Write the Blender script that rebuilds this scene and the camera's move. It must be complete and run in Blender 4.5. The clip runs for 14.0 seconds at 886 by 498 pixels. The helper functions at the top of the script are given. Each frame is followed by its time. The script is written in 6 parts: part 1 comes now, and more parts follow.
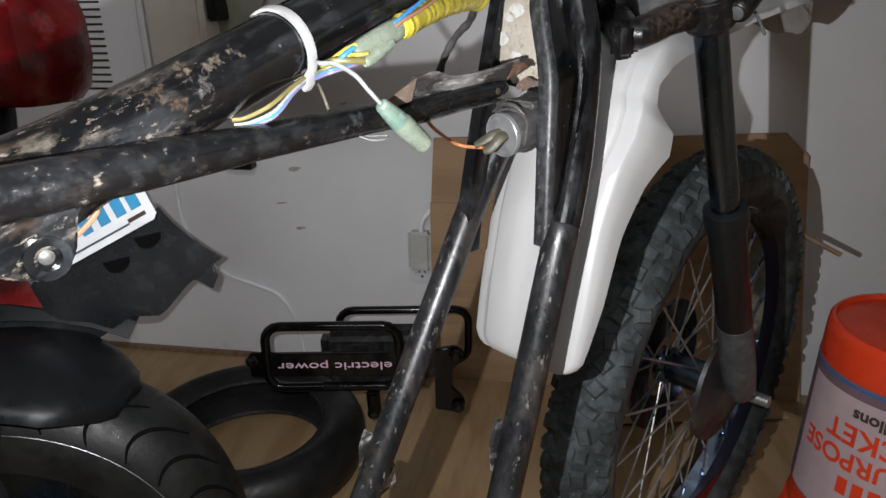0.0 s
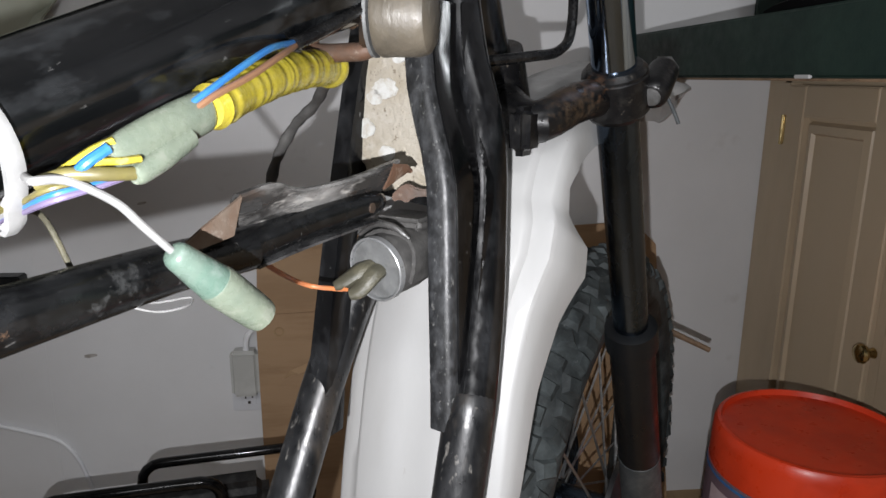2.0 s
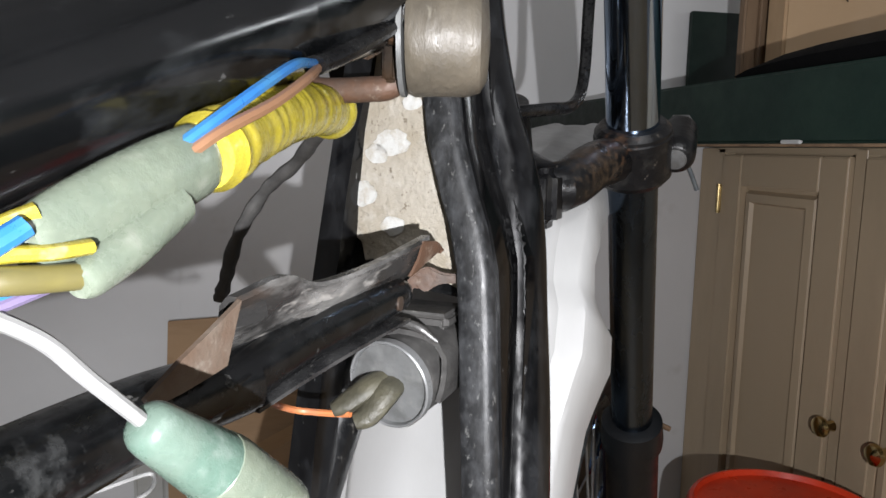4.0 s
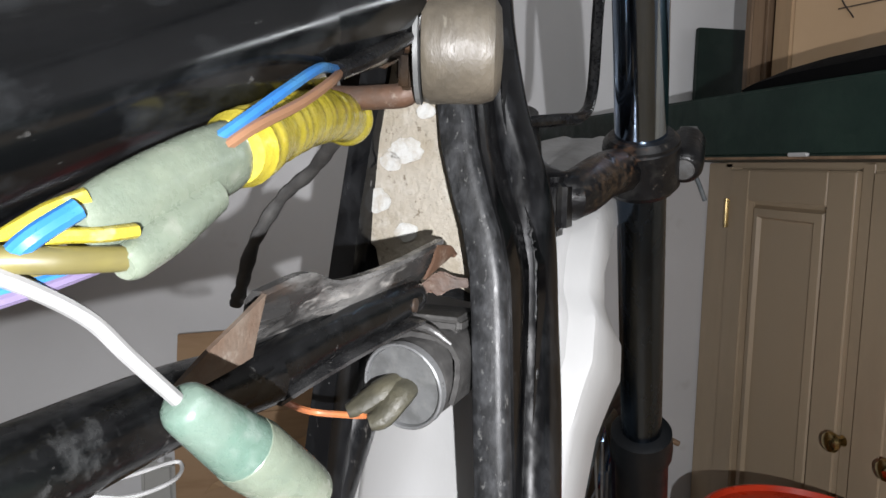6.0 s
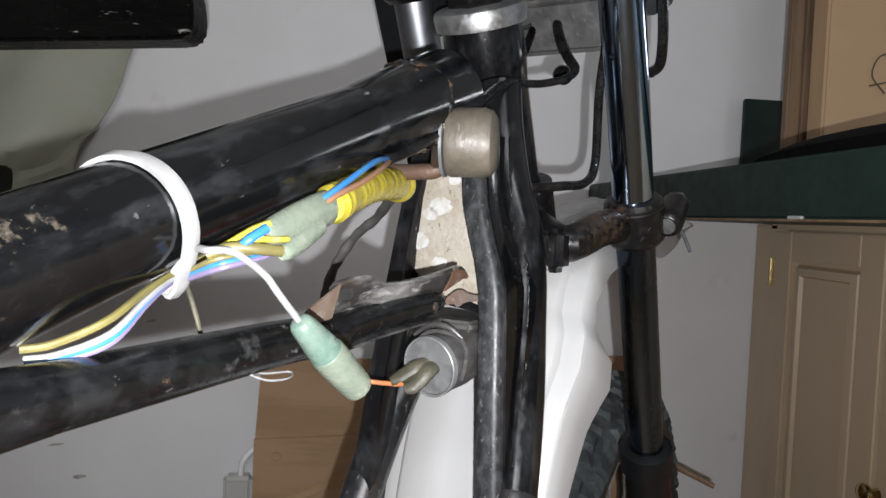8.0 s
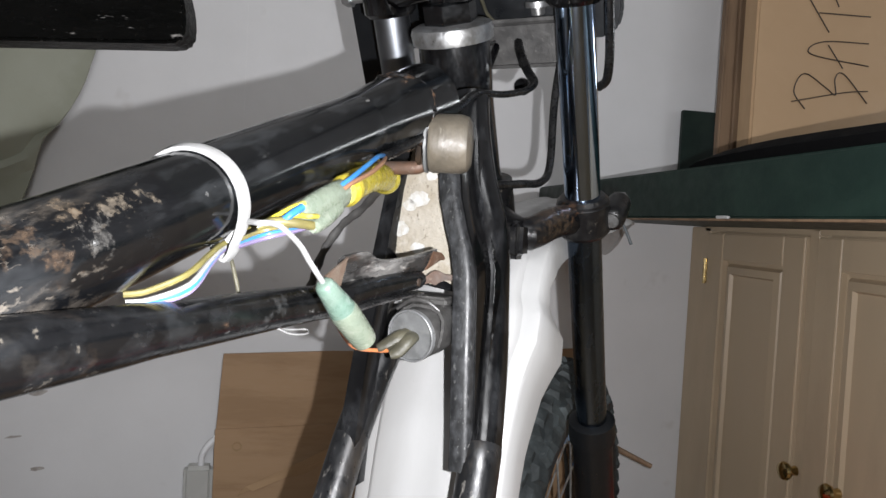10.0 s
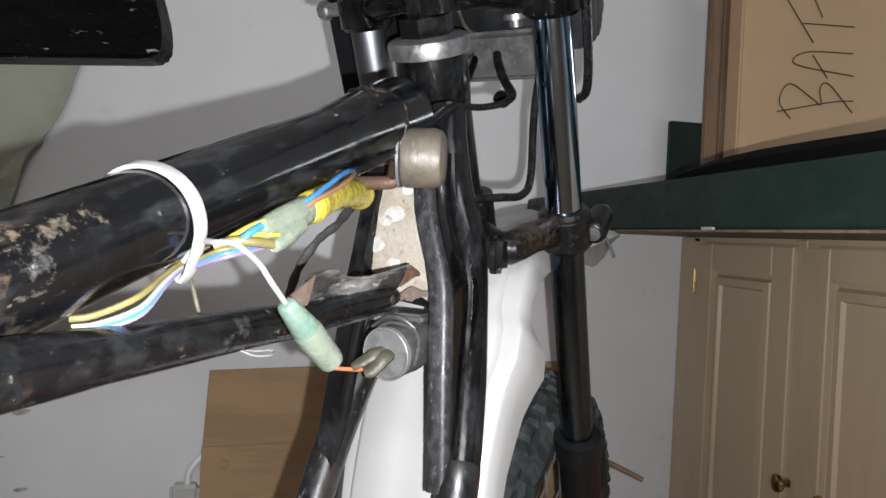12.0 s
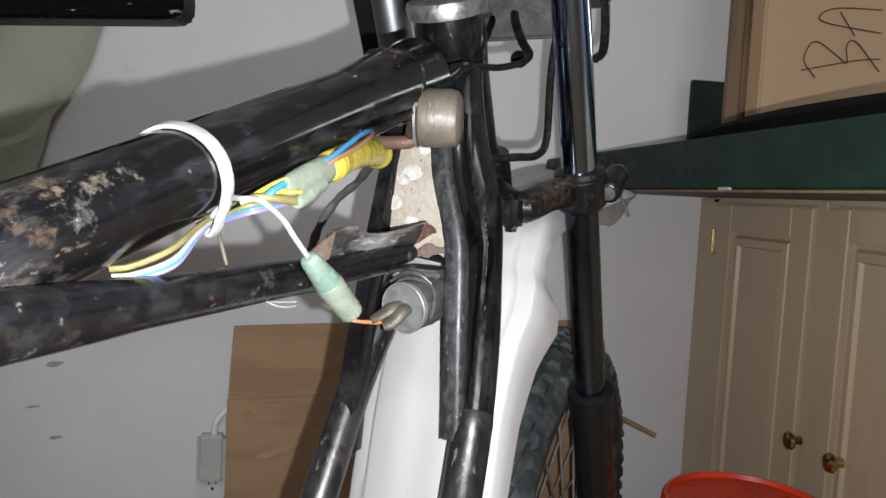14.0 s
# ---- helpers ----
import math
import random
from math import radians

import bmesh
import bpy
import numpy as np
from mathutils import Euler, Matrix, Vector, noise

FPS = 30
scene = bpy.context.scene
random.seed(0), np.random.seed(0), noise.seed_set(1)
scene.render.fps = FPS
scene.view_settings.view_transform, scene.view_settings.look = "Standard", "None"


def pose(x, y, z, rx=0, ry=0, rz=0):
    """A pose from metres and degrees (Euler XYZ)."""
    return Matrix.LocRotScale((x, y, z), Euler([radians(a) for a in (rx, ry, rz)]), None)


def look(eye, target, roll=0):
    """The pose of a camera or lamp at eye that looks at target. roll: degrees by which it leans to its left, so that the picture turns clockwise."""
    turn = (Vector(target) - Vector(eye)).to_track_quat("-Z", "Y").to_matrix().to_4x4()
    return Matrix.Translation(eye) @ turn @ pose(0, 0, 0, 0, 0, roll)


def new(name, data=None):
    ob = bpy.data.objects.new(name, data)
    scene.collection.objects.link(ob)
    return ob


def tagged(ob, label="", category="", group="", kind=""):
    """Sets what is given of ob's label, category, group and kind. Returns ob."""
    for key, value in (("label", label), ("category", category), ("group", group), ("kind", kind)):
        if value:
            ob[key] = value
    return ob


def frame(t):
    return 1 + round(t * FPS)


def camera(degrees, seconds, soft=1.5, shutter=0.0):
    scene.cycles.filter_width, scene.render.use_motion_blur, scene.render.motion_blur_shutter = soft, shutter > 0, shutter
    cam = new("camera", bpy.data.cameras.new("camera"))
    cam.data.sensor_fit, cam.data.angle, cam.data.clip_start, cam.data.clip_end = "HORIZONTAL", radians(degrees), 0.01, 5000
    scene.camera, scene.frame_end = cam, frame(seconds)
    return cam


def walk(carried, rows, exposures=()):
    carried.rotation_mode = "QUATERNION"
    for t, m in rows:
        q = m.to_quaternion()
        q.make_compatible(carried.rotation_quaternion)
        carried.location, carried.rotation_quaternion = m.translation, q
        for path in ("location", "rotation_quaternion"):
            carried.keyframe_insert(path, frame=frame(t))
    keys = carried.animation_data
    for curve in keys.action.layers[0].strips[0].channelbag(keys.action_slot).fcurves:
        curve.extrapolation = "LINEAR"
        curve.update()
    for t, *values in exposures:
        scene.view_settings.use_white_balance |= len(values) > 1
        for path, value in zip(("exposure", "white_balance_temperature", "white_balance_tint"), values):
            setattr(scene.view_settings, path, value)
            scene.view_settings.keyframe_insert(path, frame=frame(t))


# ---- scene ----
cam = camera(64.8, 14.0)
PATH = [
    (0, (0.149, 0.013, 0.945), (-0.172, 1.857, 0.239), -0.9),
    (0.5, (0.125, 0.037, 0.941), (-0.168, 1.89, 0.248), -1.8),
    (1, (0.124, 0.089, 0.951), (-0.056, 1.971, 0.297), -1.7),
    (1.5, (0.114, 0.144, 0.942), (0.078, 2.05, 0.338), -0.5),
    (2, (0.104, 0.214, 0.932), (0.278, 2.148, 0.451), 0.2),
    (2.5, (0.086, 0.273, 0.927), (0.403, 2.2, 0.499), 0.3),
    (3, (0.084, 0.316, 0.927), (0.521, 2.228, 0.533), 0.2),
    (3.5, (0.07, 0.324, 0.923), (0.551, 2.239, 0.608), 0.7),
    (4, (0.061, 0.318, 0.923), (0.501, 2.248, 0.636), 0.8),
    (4.2, (0.057, 0.319, 0.92), (0.489, 2.252, 0.645), 0.4),
    (6.5, (0.057, 0.305, 0.918), (0.464, 2.251, 0.7), 1.2),
    (7, (0.059, 0.257, 0.913), (0.38, 2.223, 0.737), 1.2),
    (7.5, (0.064, 0.219, 0.913), (0.333, 2.197, 0.79), 2.5),
    (8, (0.062, 0.175, 0.918), (0.274, 2.162, 0.827), 2.3),
    (8.2, (0.059, 0.161, 0.926), (0.264, 2.148, 0.819), 1.4),
    (10.3, (0.032, 0.109, 0.907), (0.405, 2.072, 0.839), 3.0),
    (10.5, (0.035, 0.112, 0.909), (0.403, 2.077, 0.846), 2.4),
    (11, (0.039, 0.117, 0.916), (0.427, 2.079, 0.908), 1.7),
    (11.5, (0.044, 0.111, 0.917), (0.425, 2.075, 0.933), 1.8),
    (12, (0.047, 0.116, 0.911), (0.422, 2.08, 0.871), 2.5),
    (12.5, (0.053, 0.124, 0.918), (0.423, 2.086, 0.81), 1.5),
    (13, (0.048, 0.135, 0.918), (0.423, 2.096, 0.8), 2.1),
    (13.5, (0.04, 0.125, 0.904), (0.413, 2.087, 0.789), 3.1),
    (14, (0.047, 0.1, 0.91), (0.37, 2.068, 0.754), 2.7),
]
walk(cam, [(t, look(eye, target, roll)) for t, eye, target, roll in PATH],
     exposures=[(0, 0.36), (1.0, 0.52), (1.5, 0.46), (2.0, 0.40), (3, 0.50), (4.2, 0.5), (6.5, 0.42), (7, 0.3), (8, 0.47), (10.5, 0.66), (14, 0.58)])

# ---- light: one hand torch held beside the lens, in a dark room with two added lamps ----
world = bpy.data.worlds.new("World")
scene.world = world
world.use_nodes = True
world.node_tree.nodes["Background"].inputs["Color"].default_value = (0.75, 0.85, 1.0, 1)
world.node_tree.nodes["Background"].inputs["Strength"].default_value = 0.02

torch = bpy.data.lights.new("torch", "SPOT")
torch.energy, torch.color = 18.5, (0.97, 0.97, 1.0)
torch.spot_size, torch.spot_blend, torch.shadow_soft_size = radians(175), 0.25, 0.0025
torch_ob = new("torch", torch)
torch_ob.matrix_world = look((0.068, 0.135, 0.896), (0.30, 1.2, 0.98))
# unseen fill light added high behind the lens to lift walls and shadows
lamp = bpy.data.lights.new("fill_lamp", "AREA")
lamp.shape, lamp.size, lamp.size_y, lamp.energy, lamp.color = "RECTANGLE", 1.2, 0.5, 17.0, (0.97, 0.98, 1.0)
lamp_ob = new("fill_lamp", lamp)
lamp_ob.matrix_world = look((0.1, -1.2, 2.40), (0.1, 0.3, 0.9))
# unseen slim light added at the side wall, for the streak in the gloss paint
strip = bpy.data.lights.new("streak_light", "AREA")
strip.shape, strip.size, strip.size_y, strip.energy, strip.color = "RECTANGLE", 0.7, 0.03, 0.8, (0.92, 0.96, 1.0)
strip_ob = new("streak_light", strip)
strip_ob.matrix_world = look((1.50, 0.95, 1.24), (0.05, 0.48, 0.95))


# ---- geometry helpers ----
def V(*p):
    return Vector(p)


def smooth_path(points, n=6):
    """Catmull-Rom through the points."""
    P = [Vector(p) for p in points]
    P = [P[0] * 2 - P[1]] + P + [P[-1] * 2 - P[-2]]
    out = []
    for i in range(1, len(P) - 2):
        for k in range(n):
            u = k / n
            a, b, c, d = P[i - 1], P[i], P[i + 1], P[i + 2]
            out.append(0.5 * (2 * b + (c - a) * u + (2 * a - 5 * b + 4 * c - d) * u * u + (3 * b - a - 3 * c + d) * u ** 3))
    out.append(P[-2])
    return out


def tube(bm, points, r, seg=12, smooth=0, caps=True, flat=1.0):
    """A round (or flattened) tube along points; r a number or one per point."""
    P = smooth_path(points, smooth) if smooth else [Vector(p) for p in points]
    n = len(P)
    if isinstance(r, (int, float)):
        R = [r] * n
    else:
        R = [r[min(int(i / (n - 1) * (len(r) - 1)), len(r) - 2)] for i in range(n)] if n == 1 else [
            float(np.interp(i / (n - 1), np.linspace(0, 1, len(r)), r)) for i in range(n)]
    t0 = (P[1] - P[0]).normalized()
    up = Vector((0, 0, 1)) if abs(t0.z) < 0.9 else Vector((0, 1, 0))
    side = t0.cross(up).normalized()
    rings = []
    for i in range(n):
        t = (P[min(i + 1, n - 1)] - P[max(i - 1, 0)]).normalized()
        side = (side - t * side.dot(t)).normalized()
        top = side.cross(t)
        rings.append([bm.verts.new(P[i] + (side * math.cos(2 * math.pi * k / seg) + top * flat * math.sin(2 * math.pi * k / seg)) * R[i]) for k in range(seg)])
    for a, b in zip(rings, rings[1:]):
        for k in range(seg):
            bm.faces.new((a[k], a[(k + 1) % seg], b[(k + 1) % seg], b[k]))
    if caps:
        bm.faces.new(rings[0][::-1])
        bm.faces.new(rings[-1])
    return bm


def lathe(bm, base, axis, profile, seg=32):
    """A turned shape: profile of (height along the axis, radius)."""
    axis = Vector(axis).normalized()
    s = axis.cross(Vector((0, 0, 1)) if abs(axis.z) < 0.9 else Vector((0, 1, 0))).normalized()
    u = s.cross(axis)
    rings = []
    for h, r in profile:
        c = Vector(base) + axis * h
        rings.append([bm.verts.new(c + (s * math.cos(2 * math.pi * k / seg) + u * math.sin(2 * math.pi * k / seg)) * max(r, 1e-5)) for k in range(seg)])
    for a, b in zip(rings, rings[1:]):
        for k in range(seg):
            bm.faces.new((a[k], a[(k + 1) % seg], b[(k + 1) % seg], b[k]))
    bm.faces.new(rings[0][::-1])
    bm.faces.new(rings[-1])
    return bm


def box(bm, lo, hi, m=None, bevel=0.0):
    """A box between two corners, with its edges taken off."""
    b = bmesh.new()
    bmesh.ops.create_cube(b, size=1)
    lo, hi = Vector(lo), Vector(hi)
    for v in b.verts:
        v.co = Vector([lo[i] + (v.co[i] + 0.5) * (hi[i] - lo[i]) for i in range(3)])
    if bevel:
        bmesh.ops.bevel(b, geom=b.edges[:], offset=bevel, segments=3, affect="EDGES")
    add(bm, b, m)
    return bm


def add(bm, b, m=None):
    """Joins b into bm, moved by m."""
    if m is not None:
        b.transform(m)
    tmp = bpy.data.meshes.new("tmp")
    b.to_mesh(tmp)
    b.free()
    bm.from_mesh(tmp)
    bpy.data.meshes.remove(tmp)
    return bm


def plate(bm, outline, thick, m=None, bevel=0.0):
    """An outline in the xy plane, thick along z."""
    b = bmesh.new()
    f = b.faces.new([b.verts.new((x, y, 0)) for x, y in outline])
    g = bmesh.ops.extrude_face_region(b, geom=[f])
    bmesh.ops.translate(b, vec=(0, 0, thick), verts=[v for v in g["geom"] if isinstance(v, bmesh.types.BMVert)])
    bmesh.ops.recalc_face_normals(b, faces=b.faces)
    if bevel:
        bmesh.ops.bevel(b, geom=b.edges[:], offset=bevel, segments=2, affect="EDGES")
    add(bm, b, m)
    return bm


def loft(bm, sections, thick=0.0, close=False):
    """A skin through rows of points; thick makes it a shell."""
    b = bmesh.new()
    rows = [[b.verts.new(p) for p in s] for s in sections]
    for r0, r1 in zip(rows, rows[1:]):
        n = len(r0)
        for k in range(n if close else n - 1):
            b.faces.new((r0[k], r0[(k + 1) % n], r1[(k + 1) % n], r1[k]))
    bmesh.ops.recalc_face_normals(b, faces=b.faces)
    if thick:
        bmesh.ops.solidify(b, geom=b.faces[:], thickness=thick)
    add(bm, b)
    return bm


def frame_of(origin, x, y):
    """A pose with the given x and (nearly) y directions."""
    x = Vector(x).normalized()
    z = x.cross(Vector(y)).normalized()
    y = z.cross(x)
    m = Matrix((x, y, z)).transposed().to_4x4()
    m.translation = Vector(origin)
    return m


def part(name, bm, material, parent=None, label="", angle=35):
    """Links a bmesh, in world metres, as ONE mesh object under a thing or a part."""
    me = bpy.data.meshes.new(name)
    bmesh.ops.recalc_face_normals(bm, faces=bm.faces)
    bm.to_mesh(me)
    bm.free()
    me.materials.append(material)
    for p in me.polygons:
        p.use_smooth = True
    me.set_sharp_from_angle(angle=radians(angle))
    ob = new(name, me)
    if parent is not None:
        ob.parent = parent
        if parent.data is None:
            ob.matrix_parent_inverse = Matrix.Translation(-parent.location)
    if label:
        ob["label"] = label
    return ob


def thing(name, base, label, category, group="", kind=""):
    """An empty at the base of a thing of several parts."""
    ob = new(name)
    ob.empty_display_size = 0.05
    ob.location = base
    return tagged(ob, label, category, group, kind)


B_ = bmesh.new


# ---- materials ----
def mat(name, colour, rough=0.5, metal=0.0, second=None, mix_scale=6.0, mix=(0.45, 0.6), specks=None, speck_scale=160.0, speck=(0.68, 0.74),
        bump=0.0, bump_scale=300.0, rough_var=0.12, coat=0.0, streak=None, transmission=0.0, sss=0.0, dust=None, dust_scale=28.0, dust_range=(0.5, 0.75), dust_most=0.6, spec=0.5, fade=None, haze=None, along=None, spots=()):
    """A principled surface with large stains, fine specks, uneven gloss and fine relief, at real-world size."""
    m = bpy.data.materials.new(name)
    m.use_nodes = True
    nt = m.node_tree
    N, L = nt.nodes, nt.links
    bsdf = N["Principled BSDF"]
    tc = N.new("ShaderNodeTexCoord")
    mp = N.new("ShaderNodeMapping")
    if along:                     # lays the pattern's first direction along a tube
        turn = N.new("ShaderNodeMapping")
        turn.inputs["Rotation"].default_value = Vector(along).rotation_difference(Vector((1, 0, 0))).to_euler()
        L.new(tc.outputs["Object"], turn.inputs["Vector"])
        L.new(turn.outputs["Vector"], mp.inputs["Vector"])
    else:
        L.new(tc.outputs["Object"], mp.inputs["Vector"])
    if streak:
        mp.inputs["Scale"].default_value = streak

    def noise_tex(scale, detail=6.0, vec=None):
        n = N.new("ShaderNodeTexNoise")
        n.inputs["Scale"].default_value, n.inputs["Detail"].default_value, n.inputs["Roughness"].default_value = scale, detail, 0.62
        L.new((vec or mp).outputs["Vector"] if vec is None else vec, n.inputs["Vector"])
        return n.outputs["Fac"]

    def ramp(fac, lo, hi):
        r = N.new("ShaderNodeMapRange")
        r.inputs["From Min"].default_value, r.inputs["From Max"].default_value = lo, hi
        L.new(fac, r.inputs["Value"])
        return r.outputs["Result"]

    def blend(fac, a, b):
        x = N.new("ShaderNodeMix")
        x.data_type = "RGBA"
        L.new(fac, x.inputs["Factor"])
        for sock, c in ((x.inputs["A"], a), (x.inputs["B"], b)):
            if isinstance(c, tuple):
                sock.default_value = (*c, 1)
            else:
                L.new(c, sock)
        return x.outputs["Result"]

    mask = None
    if fade:                      # wear that thins out along a direction
        dot = N.new("ShaderNodeVectorMath")
        dot.operation = "DOT_PRODUCT"
        L.new(tc.outputs["Object"], dot.inputs[0])
        dot.inputs[1].default_value = fade[0]
        wob = N.new("ShaderNodeMath")
        wob.operation = "MULTIPLY_ADD"
        L.new(noise_tex(25, 4), wob.inputs[0])
        wob.inputs[1].default_value = 0.06
        L.new(dot.outputs["Value"], wob.inputs[2])
        mask = ramp(wob.outputs[0], fade[1] + 0.03, fade[2] + 0.03)

    def masked(fac, most=1.0):
        f = N.new("ShaderNodeMath")
        f.operation = "MULTIPLY"
        L.new(fac, f.inputs[0])
        f.inputs[1].default_value = most
        if mask is None:
            return f.outputs[0]
        g = N.new("ShaderNodeMath")
        g.operation = "MULTIPLY"
        L.new(f.outputs[0], g.inputs[0])
        L.new(mask, g.inputs[1])
        return g.outputs[0]

    col = blend(masked(ramp(noise_tex(mix_scale, 8), *mix)), colour, second or tuple(c * 0.8 for c in colour))
    if specks:
        col = blend(masked(ramp(noise_tex(speck_scale, 3), *speck)), col, specks)
    if dust:
        col = blend(masked(ramp(noise_tex(dust_scale, 12), *dust_range), dust_most), col, dust)
    if haze:                      # thin dust over everything
        f = N.new("ShaderNodeMath")
        f.operation = "MULTIPLY"
        L.new(ramp(noise_tex(haze[1], 12), *haze[2]), f.inputs[0])
        f.inputs[1].default_value = haze[3]
        col = blend(f.outputs[0], col, haze[0])
    for centre, radius, tint, lo, hi in spots:      # ragged chips and rust round a place
        far = N.new("ShaderNodeVectorMath")
        far.operation = "DISTANCE"
        L.new(tc.outputs["Object"], far.inputs[0])
        far.inputs[1].default_value = centre
        near = N.new("ShaderNodeMapRange")
        near.clamp = False
        L.new(far.outputs["Value"], near.inputs["Value"])
        near.inputs["From Min"].default_value, near.inputs["From Max"].default_value = 0.0, radius
        near.inputs["To Min"].default_value, near.inputs["To Max"].default_value = 0.22, 0.0
        both = N.new("ShaderNodeMath")
        L.new(near.outputs["Result"], both.inputs[0])
        L.new(noise_tex(230, 9, tc.outputs["Object"]), both.inputs[1])
        col = blend(ramp(both.outputs[0], lo, hi), col, tint)
    L.new(col, bsdf.inputs["Base Color"])
    rr = N.new("ShaderNodeMapRange")
    L.new(noise_tex(mix_scale * 5, 5), rr.inputs["Value"])
    rr.inputs["From Min"].default_value, rr.inputs["From Max"].default_value = 0.3, 0.7
    rr.inputs["To Min"].default_value, rr.inputs["To Max"].default_value = max(0.03, rough - rough_var), min(1, rough + rough_var)
    L.new(rr.outputs["Result"], bsdf.inputs["Roughness"])
    bsdf.inputs["Metallic"].default_value = metal
    bsdf.inputs["Specular IOR Level"].default_value = spec
    bsdf.inputs["Coat Weight"].default_value = coat
    bsdf.inputs["Transmission Weight"].default_value = transmission
    if sss:
        bsdf.inputs["Subsurface Weight"].default_value = sss
        bsdf.inputs["Subsurface Radius"].default_value = (0.01, 0.01, 0.01)
    if bump:
        b = N.new("ShaderNodeBump")
        b.inputs["Strength"].default_value, b.inputs["Distance"].default_value = bump, 0.002
        L.new(noise_tex(bump_scale, 6), b.inputs["Height"])
        L.new(b.outputs["Normal"], bsdf.inputs["Normal"])
    return m


WALL = mat("painted_wall", (0.70, 0.70, 0.71), 0.5, second=(0.62, 0.62, 0.625), mix_scale=2.2, mix=(0.35, 0.7), bump=0.12, bump_scale=60, specks=(0.5, 0.485, 0.47), speck_scale=9, speck=(0.68, 0.85))
CEIL = mat("ceiling_paint", (0.6, 0.6, 0.6), 0.8, bump=0.2)
FLOOR = mat("worn_board_floor", (0.34, 0.23, 0.12), 0.5, second=(0.27, 0.17, 0.085), mix_scale=5, streak=(4, 0.7, 1), bump=0.15, specks=(0.2, 0.13, 0.07), speck_scale=90)
SEAM_RUST = [((0.078, 0.556, 0.996), 0.012, (0.15, 0.085, 0.05), 0.58, 0.70), ((0.094, 0.566, 0.990), 0.010, (0.13, 0.10, 0.08), 0.58, 0.70), ((0.099, 0.562, 0.970), 0.009, (0.10, 0.085, 0.07), 0.60, 0.72), ((0.092, 0.590, 1.008), 0.012, (0.09, 0.08, 0.07), 0.60, 0.74)]
BLACK = mat("black_frame_paint", (0.0016, 0.0018, 0.002), 0.15, second=(0.004, 0.0042, 0.0046), mix_scale=30, mix=(0.45, 0.8), specks=(0.13, 0.13, 0.125), speck_scale=150, speck=(0.70, 0.80), rough_var=0.06, dust=(0.090, 0.097, 0.103), dust_scale=48, dust_range=(0.52, 0.80), dust_most=0.26, spec=0.6, streak=(0.45, 1, 1), along=(0.547, 0.76, 0.351), spots=SEAM_RUST)
RAIL_CHIPS = [((-0.0019, 0.4054, 0.8617), 0.0045, (0.075, 0.044, 0.027), 0.60, 0.78), ((0.007, 0.4277, 0.8688), 0.0030, (0.055, 0.056, 0.055), 0.62, 0.80), ((0.0147, 0.4365, 0.8597), 0.006, (0.040, 0.041, 0.041), 0.58, 0.86), ((0.020, 0.446, 0.866), 0.012, (0.036, 0.037, 0.037), 0.58, 0.90)]
BLACK_DUSTY = mat("dusty_black_paint", (0.0024, 0.0025, 0.0028), 0.22, second=(0.005, 0.0056, 0.0056), mix_scale=35, mix=(0.4, 0.75), specks=(0.09, 0.088, 0.084), speck_scale=190, speck=(0.66, 0.78), bump=0.1, bump_scale=200, dust=(0.085, 0.090, 0.096), dust_scale=85, dust_range=(0.47, 0.78), dust_most=0.12, spec=0.5, streak=(0.8, 1, 1), along=(0.475, 0.88, -0.007), spots=RAIL_CHIPS)
BLACK_WORN = mat("worn_dusty_black_paint", (0.006, 0.0062, 0.0068), 0.26, second=(0.034, 0.034, 0.036), mix_scale=60, mix=(0.42, 0.72), specks=(0.26, 0.255, 0.24), speck_scale=260, speck=(0.66, 0.80), bump=0.22, bump_scale=150, dust=(0.15, 0.15, 0.148), dust_scale=55, dust_range=(0.45, 0.80), dust_most=0.5, spec=0.45, streak=(0.55, 1, 1), along=(0.475, 0.88, -0.007))
BLACK_GLOSS = mat("gloss_black_paint", (0.0014, 0.0014, 0.0016), 0.11, second=(0.0028, 0.0028, 0.003), mix_scale=50, specks=(0.16, 0.16, 0.155), speck_scale=400, speck=(0.70, 0.80), rough_var=0.06, streak=(1, 1, 0.5), dust=(0.03, 0.03, 0.031), dust_scale=40, dust_range=(0.45, 0.85), dust_most=0.5, spec=0.3)
LEG_BLACK = mat("satin_black_tube", (0.0022, 0.0023, 0.0027), 0.2, second=(0.006, 0.0064, 0.007), mix_scale=40, mix=(0.45, 0.75), specks=(0.15, 0.15, 0.145), speck_scale=300, speck=(0.70, 0.82), rough_var=0.08, streak=(1, 1, 0.4), dust=(0.05, 0.052, 0.056), dust_scale=70, dust_range=(0.48, 0.8), dust_most=0.45, spec=0.45)
RUST = mat("rusty_steel", (0.080, 0.042, 0.025), 0.6, 0.1, second=(0.050, 0.038, 0.031), mix_scale=48, mix=(0.42, 0.66), specks=(0.18, 0.145, 0.115), speck_scale=200, speck=(0.62, 0.78), bump=0.3, bump_scale=220)
YOKE_RUST = [((0.232, 0.694, 0.920), 0.026, (0.075, 0.048, 0.028), 0.50, 0.95), ((0.252, 0.708, 0.928), 0.016, (0.085, 0.042, 0.022), 0.54, 0.92)]
STAINED = mat("stained_black_steel", (0.004, 0.004, 0.0045), 0.34, 0.1, second=(0.042, 0.025, 0.014), mix_scale=15, mix=(0.54, 0.70), specks=(0.15, 0.13, 0.105), speck_scale=300, speck=(0.68, 0.82), bump=0.3, bump_scale=140, dust=(0.04, 0.038, 0.034), dust_scale=90, dust_range=(0.5, 0.8), dust_most=0.5, spec=0.35, spots=YOKE_RUST)
